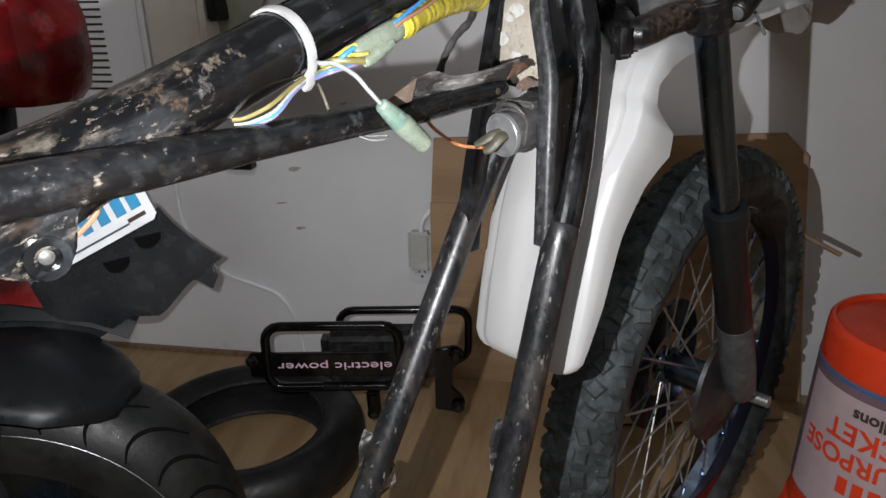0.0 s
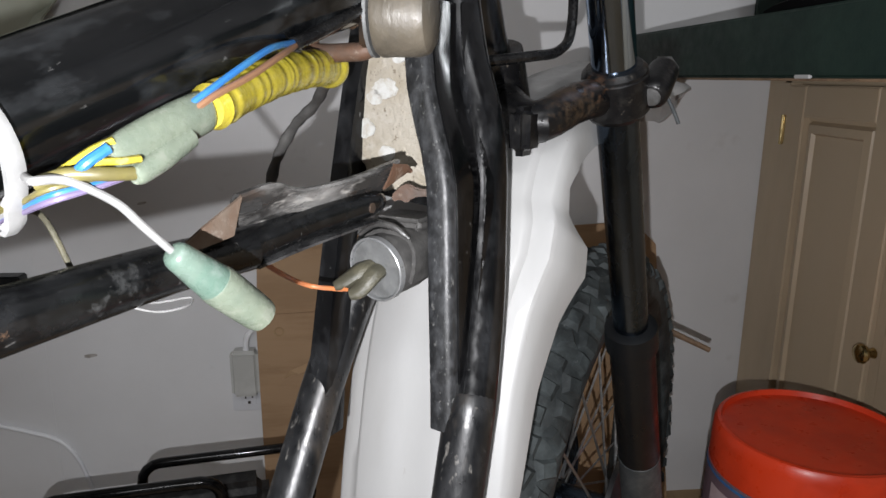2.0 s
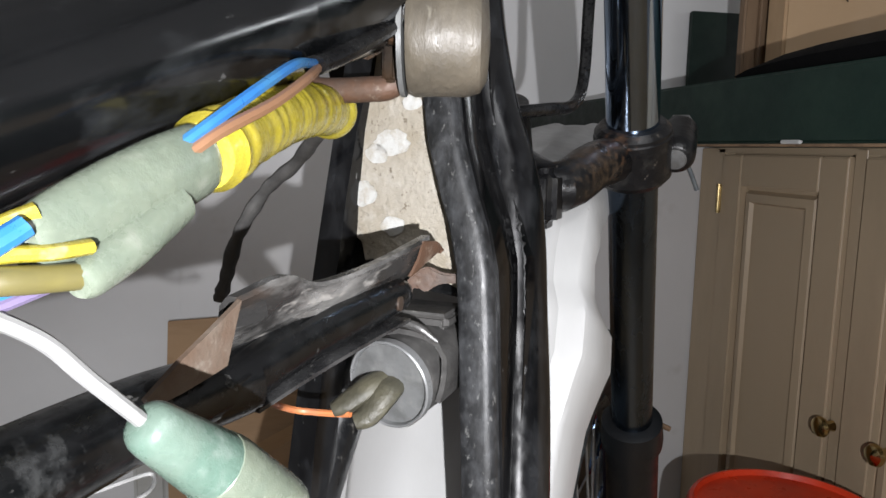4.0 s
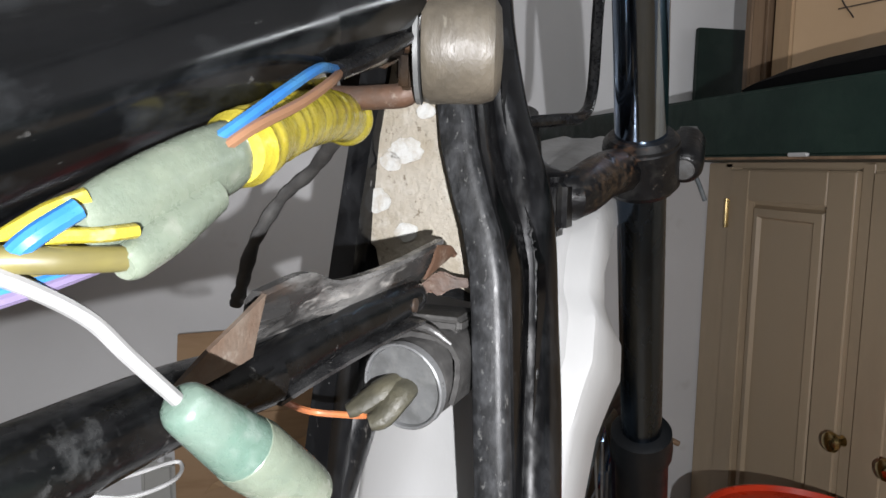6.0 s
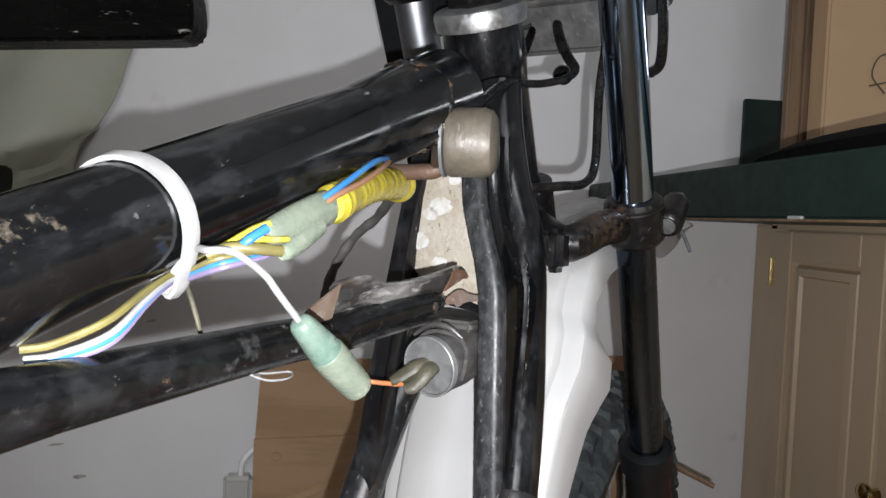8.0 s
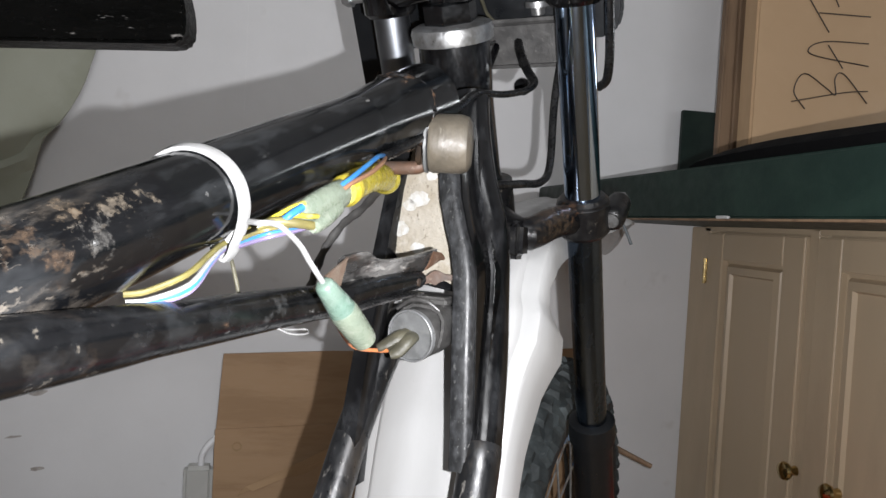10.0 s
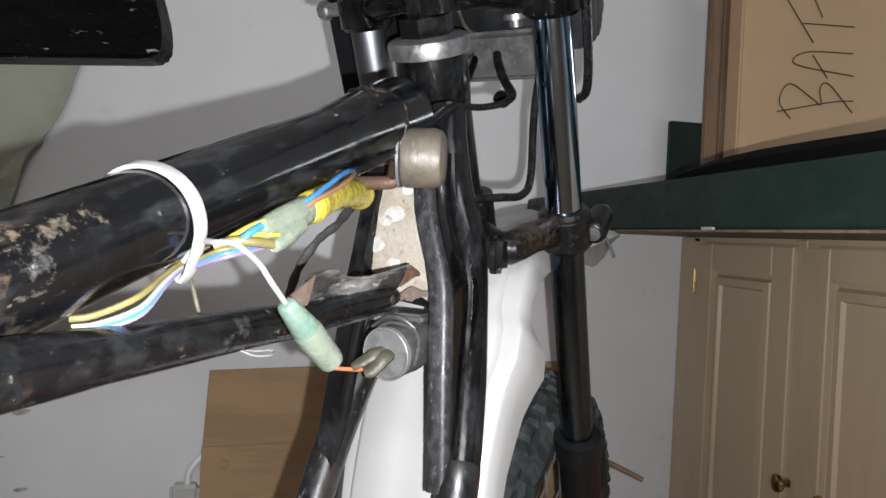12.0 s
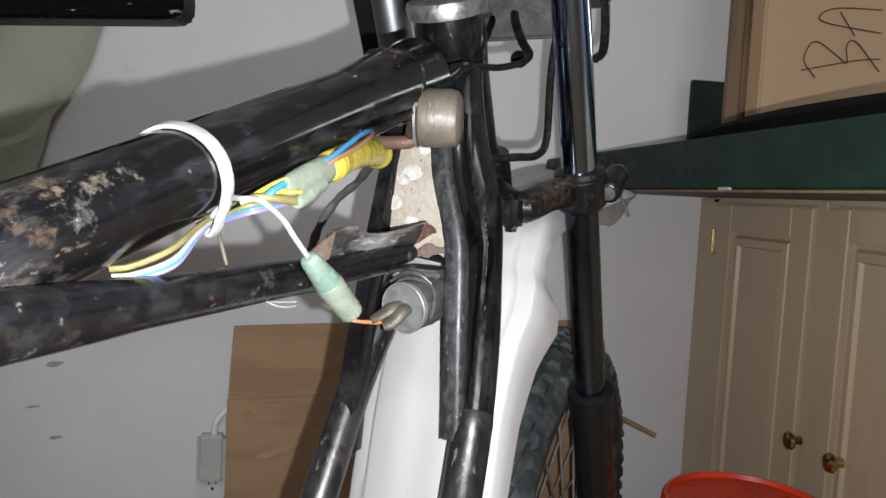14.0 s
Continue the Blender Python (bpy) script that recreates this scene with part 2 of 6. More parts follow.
SCUFFED = mat("scuffed_black_steel", (0.035, 0.034, 0.033), 0.3, 0.35, second=(0.36, 0.352, 0.34), mix_scale=44, mix=(0.46, 0.66), specks=(0.52, 0.50, 0.47), speck_scale=110, speck=(0.60, 0.72), bump=0.3, bump_scale=80, dust=(0.17, 0.10, 0.06), dust_scale=34, dust_range=(0.55, 0.70), dust_most=0.5, spec=0.5, streak=(0.35, 1, 1), along=(0.6, 0.8, 0.05))
FLAP = mat("pale_rusty_sheet", (0.115, 0.078, 0.056), 0.5, 0.2, second=(0.16, 0.13, 0.105), mix_scale=60, mix=(0.42, 0.68), specks=(0.22, 0.19, 0.16), speck_scale=220, speck=(0.62, 0.76), bump=0.3, bump_scale=160)
WELD = mat("rusty_black_weld", (0.006, 0.006, 0.0065), 0.3, 0.1, second=(0.10, 0.055, 0.03), mix_scale=70, mix=(0.5, 0.66), specks=(0.14, 0.12, 0.10), speck_scale=260, speck=(0.66, 0.78), bump=0.6, bump_scale=180)
WORN_GREY = mat("worn_grey_black_tube", (0.0055, 0.006, 0.0068), 0.36, 0.1, second=(0.022, 0.0225, 0.024), mix_scale=45, mix=(0.45, 0.72), streak=(1, 1, 0.4), specks=(0.15, 0.142, 0.13), speck_scale=210, speck=(0.62, 0.74), bump=0.15, bump_scale=150, dust=(0.065, 0.052, 0.040), dust_scale=50, dust_range=(0.52, 0.74), dust_most=0.5)
CHIPS = [((-0.029, 0.3806, 0.9143), 0.008, (0.062, 0.052, 0.040), 0.60, 0.78), ((-0.0361, 0.3714, 0.9104), 0.010, (0.062, 0.052, 0.040), 0.60, 0.78), ((-0.0486, 0.3617, 0.9087), 0.011, (0.068, 0.052, 0.036), 0.60, 0.78),
         ((-0.0371, 0.3612, 0.8981), 0.010, (0.045, 0.043, 0.040), 0.56, 0.80), ((-0.0449, 0.3488, 0.8889), 0.009, (0.028, 0.019, 0.013), 0.60, 0.80), ((-0.060, 0.345, 0.895), 0.014, (0.032, 0.022, 0.015), 0.62, 0.82)]
MOTTLED = mat("mottled_rusty_black", (0.0016, 0.0017, 0.002), 0.2, 0.0, second=(0.026, 0.018, 0.012), mix_scale=34, mix=(0.56, 0.68), specks=(0.09, 0.078, 0.064), speck_scale=320, speck=(0.60, 0.74), bump=0.16, bump_scale=90, dust=(0.085, 0.072, 0.058), dust_scale=85, dust_range=(0.54, 0.68), dust_most=0.5, spec=0.55, fade=((0.547, 0.76, 0.351), 0.587, 0.532), haze=((0.075, 0.080, 0.085), 48, (0.52, 0.80), 0.20), streak=(0.45, 1, 1), along=(0.547, 0.76, 0.351), spots=CHIPS)
MOTTLED_RAIL = mat("mottled_dusty_black", (0.0022, 0.0023, 0.0026), 0.2, 0.0, second=(0.020, 0.014, 0.010), mix_scale=34, mix=(0.56, 0.66), specks=(0.08, 0.07, 0.056), speck_scale=170, speck=(0.64, 0.74), bump=0.16, bump_scale=90, dust=(0.07, 0.06, 0.048), dust_scale=62, dust_range=(0.55, 0.72), dust_most=0.16, spec=0.55, fade=((0.547, 0.76, 0.351), 0.569, 0.512), haze=((0.085, 0.090, 0.096), 85, (0.47, 0.78), 0.09), streak=(0.8, 1, 1), along=(0.475, 0.88, -0.007))
BRUSHED = mat("brushed_pale_chrome", (0.24, 0.25, 0.27), 0.42, 1.0, second=(0.18, 0.19, 0.205), mix_scale=20, streak=(1, 1, 0.15), rough_var=0.05)
CHROME = mat("hard_chrome", (0.36, 0.47, 0.64), 0.10, 1.0, second=(0.31, 0.40, 0.53), rough_var=0.02, specks=(0.34, 0.35, 0.37), speck_scale=260, speck=(0.70, 0.8), bump=0.02, bump_scale=90)
DARK_CHROME = mat("dull_dark_steel", (0.075, 0.098, 0.132), 0.25, 1.0, second=(0.054, 0.072, 0.096), mix_scale=20, streak=(1, 1, 0.2), rough_var=0.05)
BLACK_FLECK = mat("speckled_black_paint", (0.007, 0.0074, 0.008), 0.46, second=(0.018, 0.0188, 0.02), mix_scale=34, mix=(0.45, 0.72), specks=(0.17, 0.17, 0.165), speck_scale=430, speck=(0.62, 0.80), bump=0.12, bump_scale=300, dust=(0.085, 0.088, 0.094), dust_scale=200, dust_range=(0.44, 0.78), dust_most=0.5, spec=0.45, streak=(1, 1, 0.6))
ZINC = mat("zinc_plate", (0.4, 0.41, 0.42), 0.38, 0.9, second=(0.28, 0.28, 0.275), mix_scale=60, bump=0.1)
WELD_DARK = mat("dark_dusty_weld", (0.004, 0.0042, 0.0046), 0.45, second=(0.03, 0.031, 0.033), mix_scale=160, mix=(0.5, 0.7), specks=(0.14, 0.14, 0.135), speck_scale=420, speck=(0.66, 0.74), bump=0.5, bump_scale=300)
PRIMER = mat("chalky_putty", (0.245, 0.215, 0.165), 0.85, second=(0.30, 0.275, 0.23), mix_scale=30, mix=(0.4, 0.62), specks=(0.13, 0.105, 0.075), speck_scale=330, speck=(0.60, 0.70), bump=0.9, bump_scale=210, dust=(0.37, 0.35, 0.31), dust_scale=95, dust_range=(0.54, 0.68), dust_most=0.55)
WHITE_SPOT = mat("white_filler", (0.40, 0.40, 0.385), 0.8, second=(0.31, 0.29, 0.25), mix_scale=150, mix=(0.45, 0.65), bump=0.5)
WHITE_PLASTIC = mat("white_fender_plastic", (0.375, 0.375, 0.373), 0.42, second=(0.345, 0.345, 0.34), mix_scale=14, mix=(0.4, 0.7), specks=(0.27, 0.255, 0.24), speck_scale=140, speck=(0.71, 0.80), bump=0.35, bump_scale=16, dust=(0.31, 0.30, 0.285), dust_scale=9, dust_range=(0.5, 0.8), dust_most=0.6, streak=(1, 1, 0.35))
INDICATOR_BACK = mat("dark_grey_lamp_back", (0.012, 0.013, 0.015), 0.55, second=(0.02, 0.022, 0.025), mix_scale=35, mix=(0.4, 0.65), specks=(0.1, 0.1, 0.1), speck_scale=200, speck=(0.72, 0.82), bump=0.05, bump_scale=80)
TYRE = mat("dusty_knobbly_rubber", (0.011, 0.0145, 0.0155), 0.75, second=(0.070, 0.085, 0.088), mix_scale=26, mix=(0.46, 0.70), specks=(0.11, 0.12, 0.12), speck_scale=160, bump=0.5, bump_scale=120, dust=(0.034, 0.040, 0.041), dust_scale=45, dust_range=(0.42, 0.7), dust_most=0.75)
TYRE_SLICK = mat("road_tyre_rubber", (0.006, 0.0066, 0.0066), 0.45, second=(0.012, 0.0125, 0.012), mix_scale=20, bump=0.2, spec=0.3)
RUBBER = mat("black_rubber", (0.006, 0.006, 0.0065), 0.45, second=(0.014, 0.014, 0.014), mix_scale=50, spec=0.35, dust=(0.09, 0.09, 0.085), dust_scale=80, dust_range=(0.5, 0.75), dust_most=0.5)
RUBBER_TAN = mat("aged_tan_rubber", (0.105, 0.090, 0.068), 0.45, second=(0.050, 0.043, 0.033), mix_scale=40, mix=(0.42, 0.68), specks=(0.17, 0.155, 0.125), speck_scale=160, speck=(0.64, 0.78), bump=0.3, streak=(1, 1, 0.4))
CARD = mat("brown_cardboard", (0.36, 0.235, 0.135), 0.75, second=(0.3, 0.19, 0.105), mix_scale=4, streak=(1, 1, 6), bump=0.1, bump_scale=200, specks=(0.22, 0.14, 0.08), speck_scale=60, speck=(0.7, 0.8))
CARD_PALE = mat("pale_cardboard", (0.46, 0.31, 0.18), 0.7, second=(0.42, 0.28, 0.16), mix_scale=3, streak=(1, 6, 1), bump=0.08)
GREEN = mat("dark_green_paint", (0.007, 0.018, 0.014), 0.5, second=(0.011, 0.025, 0.019), mix_scale=12, specks=(0.12, 0.15, 0.12), speck_scale=140, speck=(0.78, 0.82), bump=0.1, spec=0.3)
CREAM = mat("cream_cabinet_paint", (0.46, 0.36, 0.245), 0.45, second=(0.4, 0.315, 0.215), mix_scale=5, streak=(1, 1, 0.3), bump=0.06)
BRASS = mat("polished_brass", (0.55, 0.42, 0.2), 0.18, 1.0)
BUCKET = mat("orange_red_plastic", (0.62, 0.045, 0.012), 0.35, second=(0.5, 0.035, 0.01), mix_scale=9, bump=0.04)
BUCKET_BAND = mat("mauve_bucket_side", (0.16, 0.10, 0.12), 0.4, second=(0.12, 0.08, 0.1), mix_scale=8)
LABEL = mat("pinkish_paper_label", (0.42, 0.325, 0.34), 0.5, second=(0.37, 0.28, 0.3), mix_scale=8)
YELLOW = mat("yellow_tape", (0.36, 0.30, 0.03), 0.28, second=(0.25, 0.205, 0.03), mix_scale=90, mix=(0.4, 0.7), bump=0.35, bump_scale=90, specks=(0.42, 0.38, 0.14), speck_scale=160, speck=(0.6, 0.72))
SLEEVE = mat("milky_green_connector", (0.105, 0.128, 0.100), 0.28, second=(0.145, 0.165, 0.125), mix_scale=55, mix=(0.35, 0.65), sss=0.25, specks=(0.20, 0.21, 0.18), speck_scale=110, speck=(0.60, 0.78), bump=0.3, bump_scale=60)
SLEEVE_TIP = mat("teal_connector_end", (0.076, 0.122, 0.098), 0.28, second=(0.10, 0.14, 0.115), mix_scale=60, sss=0.25, specks=(0.17, 0.21, 0.185), speck_scale=110, speck=(0.62, 0.78), bump=0.3, bump_scale=60)
W_WHITE = mat("white_wire", (0.21, 0.21, 0.208), 0.4, second=(0.17, 0.17, 0.167), mix_scale=60, bump=0.1, bump_scale=200)
W_BLUE = mat("blue_wire", (0.02, 0.11, 0.3), 0.35, second=(0.03, 0.13, 0.28), mix_scale=80)
W_BROWN = mat("brown_wire", (0.19, 0.10, 0.055), 0.4)
W_ORANGE = mat("orange_wire", (0.5, 0.17, 0.06), 0.45, second=(0.42, 0.16, 0.08), mix_scale=80)
HUB = mat("dusty_black_hub", (0.012, 0.012, 0.013), 0.5, second=(0.06, 0.05, 0.04), mix_scale=14, mix=(0.45, 0.7), specks=(0.10, 0.09, 0.075), speck_scale=200, bump=0.1)
W_RED = mat("red_wire", (0.30, 0.05, 0.03), 0.4)
W_PURPLE = mat("purple_wire", (0.13, 0.105, 0.18), 0.4)
W_YELLOW = mat("yellow_wire", (0.115, 0.100, 0.034), 0.4, second=(0.09, 0.078, 0.03), mix_scale=60)
W_BLACK = mat("black_cable", (0.003, 0.003, 0.0033), 0.3, second=(0.008, 0.008, 0.008), mix_scale=90, spec=0.35)
OLIVE = mat("olive_rubber_boot", (0.078, 0.072, 0.048), 0.5, second=(0.048, 0.045, 0.031), mix_scale=60, specks=(0.13, 0.12, 0.09), speck_scale=200, speck=(0.64, 0.76), bump=0.35)
GREY_CAP = mat("grey_resin", (0.035, 0.040, 0.044), 0.45, second=(0.055, 0.06, 0.062), mix_scale=60, bump=0.15, dust=(0.11, 0.115, 0.115), dust_scale=90, dust_range=(0.52, 0.75), dust_most=0.4)
CAP_FACE = mat("pale_grey_resin", (0.115, 0.118, 0.118), 0.45, second=(0.085, 0.087, 0.086), mix_scale=90, bump=0.15, dust=(0.25, 0.25, 0.24), dust_scale=110, dust_range=(0.5, 0.8), dust_most=0.4)
ALU = mat("bright_rolled_rim", (0.26, 0.265, 0.27), 0.35, 0.5, second=(0.20, 0.205, 0.205), mix_scale=40)
DULL_BOLT = mat("dull_bolt_steel", (0.085, 0.085, 0.085), 0.6, 0.3, second=(0.06, 0.058, 0.055), mix_scale=90)
SCREW = mat("dark_screw_steel", (0.030, 0.030, 0.029), 0.5, 0.3, second=(0.05, 0.048, 0.044), mix_scale=150)
RED_LENS = mat("red_lamp_lens", (0.12, 0.0015, 0.003), 0.1, second=(0.045, 0.001, 0.0015), mix_scale=16, mix=(0.4, 0.65), bump=0.9, bump_scale=38, spec=0.5, rough_var=0.05)
RED_PAINT = mat("red_fairing_paint", (0.13, 0.005, 0.005), 0.3, second=(0.10, 0.004, 0.004), mix_scale=8)
PLASTIC = mat("black_textured_plastic", (0.0042, 0.0048, 0.0056), 0.36, second=(0.007, 0.0078, 0.0088), mix_scale=9, mix=(0.3, 0.7), bump=0.1, bump_scale=600, spec=0.25)
PANEL = mat("satin_black_tail_plastic", (0.010, 0.011, 0.0125), 0.24, second=(0.018, 0.019, 0.021), mix_scale=12, mix=(0.3, 0.7), specks=(0.07, 0.07, 0.07), speck_scale=220, speck=(0.70, 0.82), bump=0.1, bump_scale=400, spec=0.5)
HOLDER = mat("dusty_grey_rubber", (0.036, 0.035, 0.034), 0.42, second=(0.075, 0.073, 0.07), mix_scale=60, mix=(0.42, 0.7), specks=(0.18, 0.175, 0.165), speck_scale=240, speck=(0.66, 0.8), bump=0.25, bump_scale=120)
PLATE_W = mat("white_plate_sheet", (0.82, 0.84, 0.86), 0.3)
PLATE_B = mat("blue_plate_ink", (0.05, 0.3, 0.55), 0.35)
INK = mat("black_ink", (0.03, 0.02, 0.015), 0.6, second=(0.045, 0.03, 0.02), mix_scale=30)
WHITE_METAL = mat("white_enamel", (0.80, 0.81, 0.83), 0.4, second=(0.62, 0.63, 0.66), mix_scale=4)
PAPER_OLD = mat("yellowed_plastic", (0.70, 0.67, 0.58), 0.45, second=(0.62, 0.58, 0.50))
OLIVE_BOARD = mat("grey_green_board", (0.30, 0.31, 0.25), 0.7, second=(0.25, 0.26, 0.2), mix_scale=3, bump=0.15)
PINK_TXT = mat("pink_sticker", (0.75, 0.5, 0.62), 0.4)
FELT = mat("black_foam", (0.002, 0.002, 0.0023), 0.9, bump=0.3, spec=0.1)
SEAT_PVC = mat("black_seat_base_plastic", (0.0014, 0.0015, 0.0014), 0.22, second=(0.003, 0.003, 0.0028), mix_scale=30, mix=(0.4, 0.7), specks=(0.22, 0.21, 0.2), speck_scale=75, speck=(0.652, 0.72), bump=0.8, bump_scale=60, rough_var=0.12, spec=0.14, streak=(0.4, 1.2, 1.6))
RUST_DIRT = mat("grey_brown_dirt", (0.42, 0.40, 0.38), 0.7, second=(0.3, 0.275, 0.25), mix_scale=60)
WOOD = mat("raw_wood", (0.2, 0.13, 0.078), 0.6, second=(0.13, 0.083, 0.05), mix_scale=10, streak=(6, 6, 0.5), bump=0.15)
ADAPTER = mat("grey_white_plastic", (0.50, 0.50, 0.48), 0.45, second=(0.43, 0.43, 0.41), mix_scale=12)


# ---- the room ----
def slab(name, lo, hi, material, label, bevel=0.0):
    return tagged(part(name, box(B_(), lo, hi, None, bevel), material), label, name.split("_")[0], kind="structure")


slab("floor", (-1.9, -2.1, -0.08), (1.7, 1.72, 0), FLOOR, "worn brown wooden board floor")
slab("wall_north", (-1.9, 1.6, 0), (1.7, 1.72, 2.45), WALL, "white painted wall with dirt marks and a panel seam")
slab("wall_east", (1.55, -2.1, 0), (1.7, 1.6, 2.45), WALL, "plain white painted side wall")
slab("wall_west", (-1.9, -2.1, 0), (-1.75, 1.6, 2.45), WALL, "plain white painted side wall")
slab("wall_south", (-1.75, -2.1, 0), (1.55, -1.95, 2.45), WALL, "plain white painted rear wall")
slab("ceiling", (-1.9, -2.1, 2.45), (1.7, 1.72, 2.55), CEIL, "plain painted ceiling")

# the seam between two wall panels, a shallow cover strip
slab("trim", (-0.1255, 1.5993, 0.0), (-0.1225, 1.6002, 2.45), WALL, "thin vertical seam strip of the wall panelling")


# ---- built-in cabinet under the green work table ----
def cabinet(y0, y1, doors):
    x0, x1, z0, z1 = 0.893, 1.5, 0.0, 0.93
    c = thing("base_cabinet", (1.1, (y0 + y1) / 2, 0), "cream painted base cabinet with raised panel doors under the green table", "cabinet")
    b = box(B_(), (x0 + 0.02, y0, z0), (x1, y1, z1))
    part("body", b, CREAM, c)
    for ya, yb in doors:
        st = 0.058
        b = B_()
        # stiles and rails
        box(b, (x0 - 0.012, ya, 0.09), (x0 + 0.012, ya + st, 0.918), None, 0.003)
        box(b, (x0 - 0.012, yb - st, 0.09), (x0 + 0.012, yb, 0.918), None, 0.003)
        box(b, (x0 - 0.012, ya + st, 0.86), (x0 + 0.012, yb - st, 0.918), None, 0.003)
        box(b, (x0 - 0.012, ya + st, 0.09), (x0 + 0.012, yb - st, 0.16), None, 0.003)
        d = part("door", b, CREAM, c)
        # raised field with sloping borders
        b = B_()
        py0, py1, pz0, pz1 = ya + st, yb - st, 0.16, 0.86
        rings = []
        for inset, x in ((0.0, x0 + 0.002), (0.006, x0 + 0.004), (0.012, x0 - 0.006), (0.026, x0 - 0.009), (0.03, x0 - 0.002), (0.034, x0 - 0.002)):
            rings.append([b.verts.new((x, y, z)) for y, z in ((py0 + inset, pz0 + inset), (py1 - inset, pz0 + inset), (py1 - inset, pz1 - inset), (py0 + inset, pz1 - inset))])
        for r0, r1 in zip(rings, rings[1:]):
            for k in range(4):
                b.faces.new((r0[k], r0[(k + 1) % 4], r1[(k + 1) % 4], r1[k]))
        b.faces.new(rings[-1])
        part("panel", b, CREAM, d, angle=20)
    return c


cab = cabinet(0.10, 1.595, [(1.205, 1.515), (0.785, 1.175), (0.41, 0.755)])
# corner filler strip between wall and first door, knobs and hinges
part("stile", box(B_(), (0.889, 1.518, 0.0), (0.912, 1.597, 0.93), None, 0.002), CREAM, cab)
part("stile", box(B_(), (0.887, 1.178, 0.0), (0.912, 1.202, 0.93), None, 0.002), CREAM, cab)
part("top_rail", box(B_(), (0.889, 0.10, 0.921), (0.912, 1.54, 0.931), None, 0.001), CREAM, cab)
for y in (1.190, 1.087, 0.47):
    part("knob", lathe(B_(), (0.882, y, 0.505), (-1, 0, 0), [(0, 0.009), (0.008, 0.007), (0.012, 0.008), (0.016, 0.0145), (0.021, 0.0165), (0.026, 0.0145), (0.029, 0.008), (0.03, 0.001)], 24), BRASS, cab, "round polished brass knob")
for z in (0.834, 0.2):
    b = box(B_(), (0.879, 1.510, z - 0.026), (0.888, 1.523, z + 0.026), None, 0.002)
    tube(b, [(0.878, 1.516, z - 0.028), (0.878, 1.516, z + 0.028)], 0.004, 10)
    part("hinge", b, BRASS, cab, "small brass butt hinge")

# ---- green work table with thick edge ----
tbl = thing("work_table", (1.0, 0.6, 0.93), "dark green painted thick work table top with chipped edge", "table")
b = box(B_(), (0.513, 0.05, 0.931), (1.545, 1.592, 0.998), None, 0.003)
part("tabletop", b, GREEN, tbl)
part("chip", box(B_(), (0.5115, 0.865, 0.9308), (0.5155, 0.89, 0.9345), None, 0.0008), WHITE_PLASTIC, tbl, "bare pale chip in the painted edge")
part("edge_strip", box(B_(), (0.5125, 0.06, 0.9285), (0.528, 1.59, 0.931), None, 0.0008), WOOD, tbl, "raw wood edge under the table top")
part("backsplash", box(B_(), (0.838, 1.578, 0.998), (1.54, 1.592, 1.192), None, 0.002), GREEN, tbl, "dark green upright board at the back")


# ---- things on the table ----
def cardboard_box(lo, hi):
    c = thing("cardboard_box", ((lo[0] + hi[0]) / 2, (lo[1] + hi[1]) / 2, lo[2]), "tall brown cardboard box with handwritten capital letters, standing on the table", "box")
    part("carton", box(B_(), lo, hi, None, 0.004), CARD_PALE, c)
    part("flap", box(B_(), (lo[0] + 0.004, lo[1] - 0.004, hi[2] + 0.001), (hi[0] - 0.004, hi[1], hi[2] + 0.005), None, 0.001), CARD, c)
    return c


bx = cardboard_box((0.797, 1.262, 1.0), (1.15, 1.306, 1.55))


# handwriting in pen strokes on the front of the box, running upward
def stroke(points, r=0.0011):
    b = B_()
    tube(b, [(0.975 + (x - 0.975) * 1.12 - 0.022, 1.2605, 1.24 + (z - 1.24) * 1.12 + 0.026) for x, z in points], r, 6, 5)
    return b


INKS = (
    [(0.905, 1.148), (1.00, 1.170), (1.045, 1.176)],
    [(0.93, 1.138), (0.908, 1.165), (0.925, 1.195), (0.965, 1.176), (0.985, 1.165), (0.982, 1.192), (0.998, 1.20), (1.045, 1.156)],
    [(1.043, 1.217), (0.945, 1.225), (0.93, 1.236), (0.96, 1.25), (1.04, 1.254)],
    [(0.995, 1.209), (0.965, 1.245)],
    [(0.91, 1.335), (0.965, 1.265)],
    [(0.945, 1.295), (1.04, 1.298)],
    [(0.935, 1.385), (0.98, 1.308)],
    [(0.95, 1.36), (1.05, 1.368)],
)
for s in INKS:
    part("pen_stroke", stroke(s), INK, bx, "black pen handwriting")

pk = thing("wooden_plank", (0.82, 1.343, 0.998), "upright worn wooden plank leaning behind the box", "plank")
part("plank", box(B_(), (0.779, 1.334, 0.998), (0.86, 1.352, 1.62), None, 0.003), WOOD, pk)
part("batten", box(B_(), (0.800, 1.3235, 0.998), (0.812, 1.3335, 1.60), None, 0.002), WOOD, pk)

rows = []
for y, h in ((0.985, 0.002), (0.965, 0.012), (0.93, 0.018), (0.88, 0.0215), (0.82, 0.023), (0.74, 0.0225), (0.66, 0.021), (0.58, 0.022), (0.5, 0.015)):
    rows.append([(0.530, y, 0.999), (0.524, y, 1.0 + h * 0.5), (0.54, y, 1.0 + h), (0.65, y, 1.0 + h * 1.05), (0.80, y, 1.0 + h * 0.9), (0.84, y, 0.999)])
tagged(part("foam_pad", loft(B_(), rows, 0.003), FELT), "soft black foam pad lying on the green table", "pad")

# ---- the stripped motorcycle ----
HEAD = radians(34.5)
FWD, RGT, UPW = V(math.sin(HEAD), math.cos(HEAD), 0), V(math.cos(HEAD), -math.sin(HEAD), 0), V(0, 0, 1)
MID = -0.265


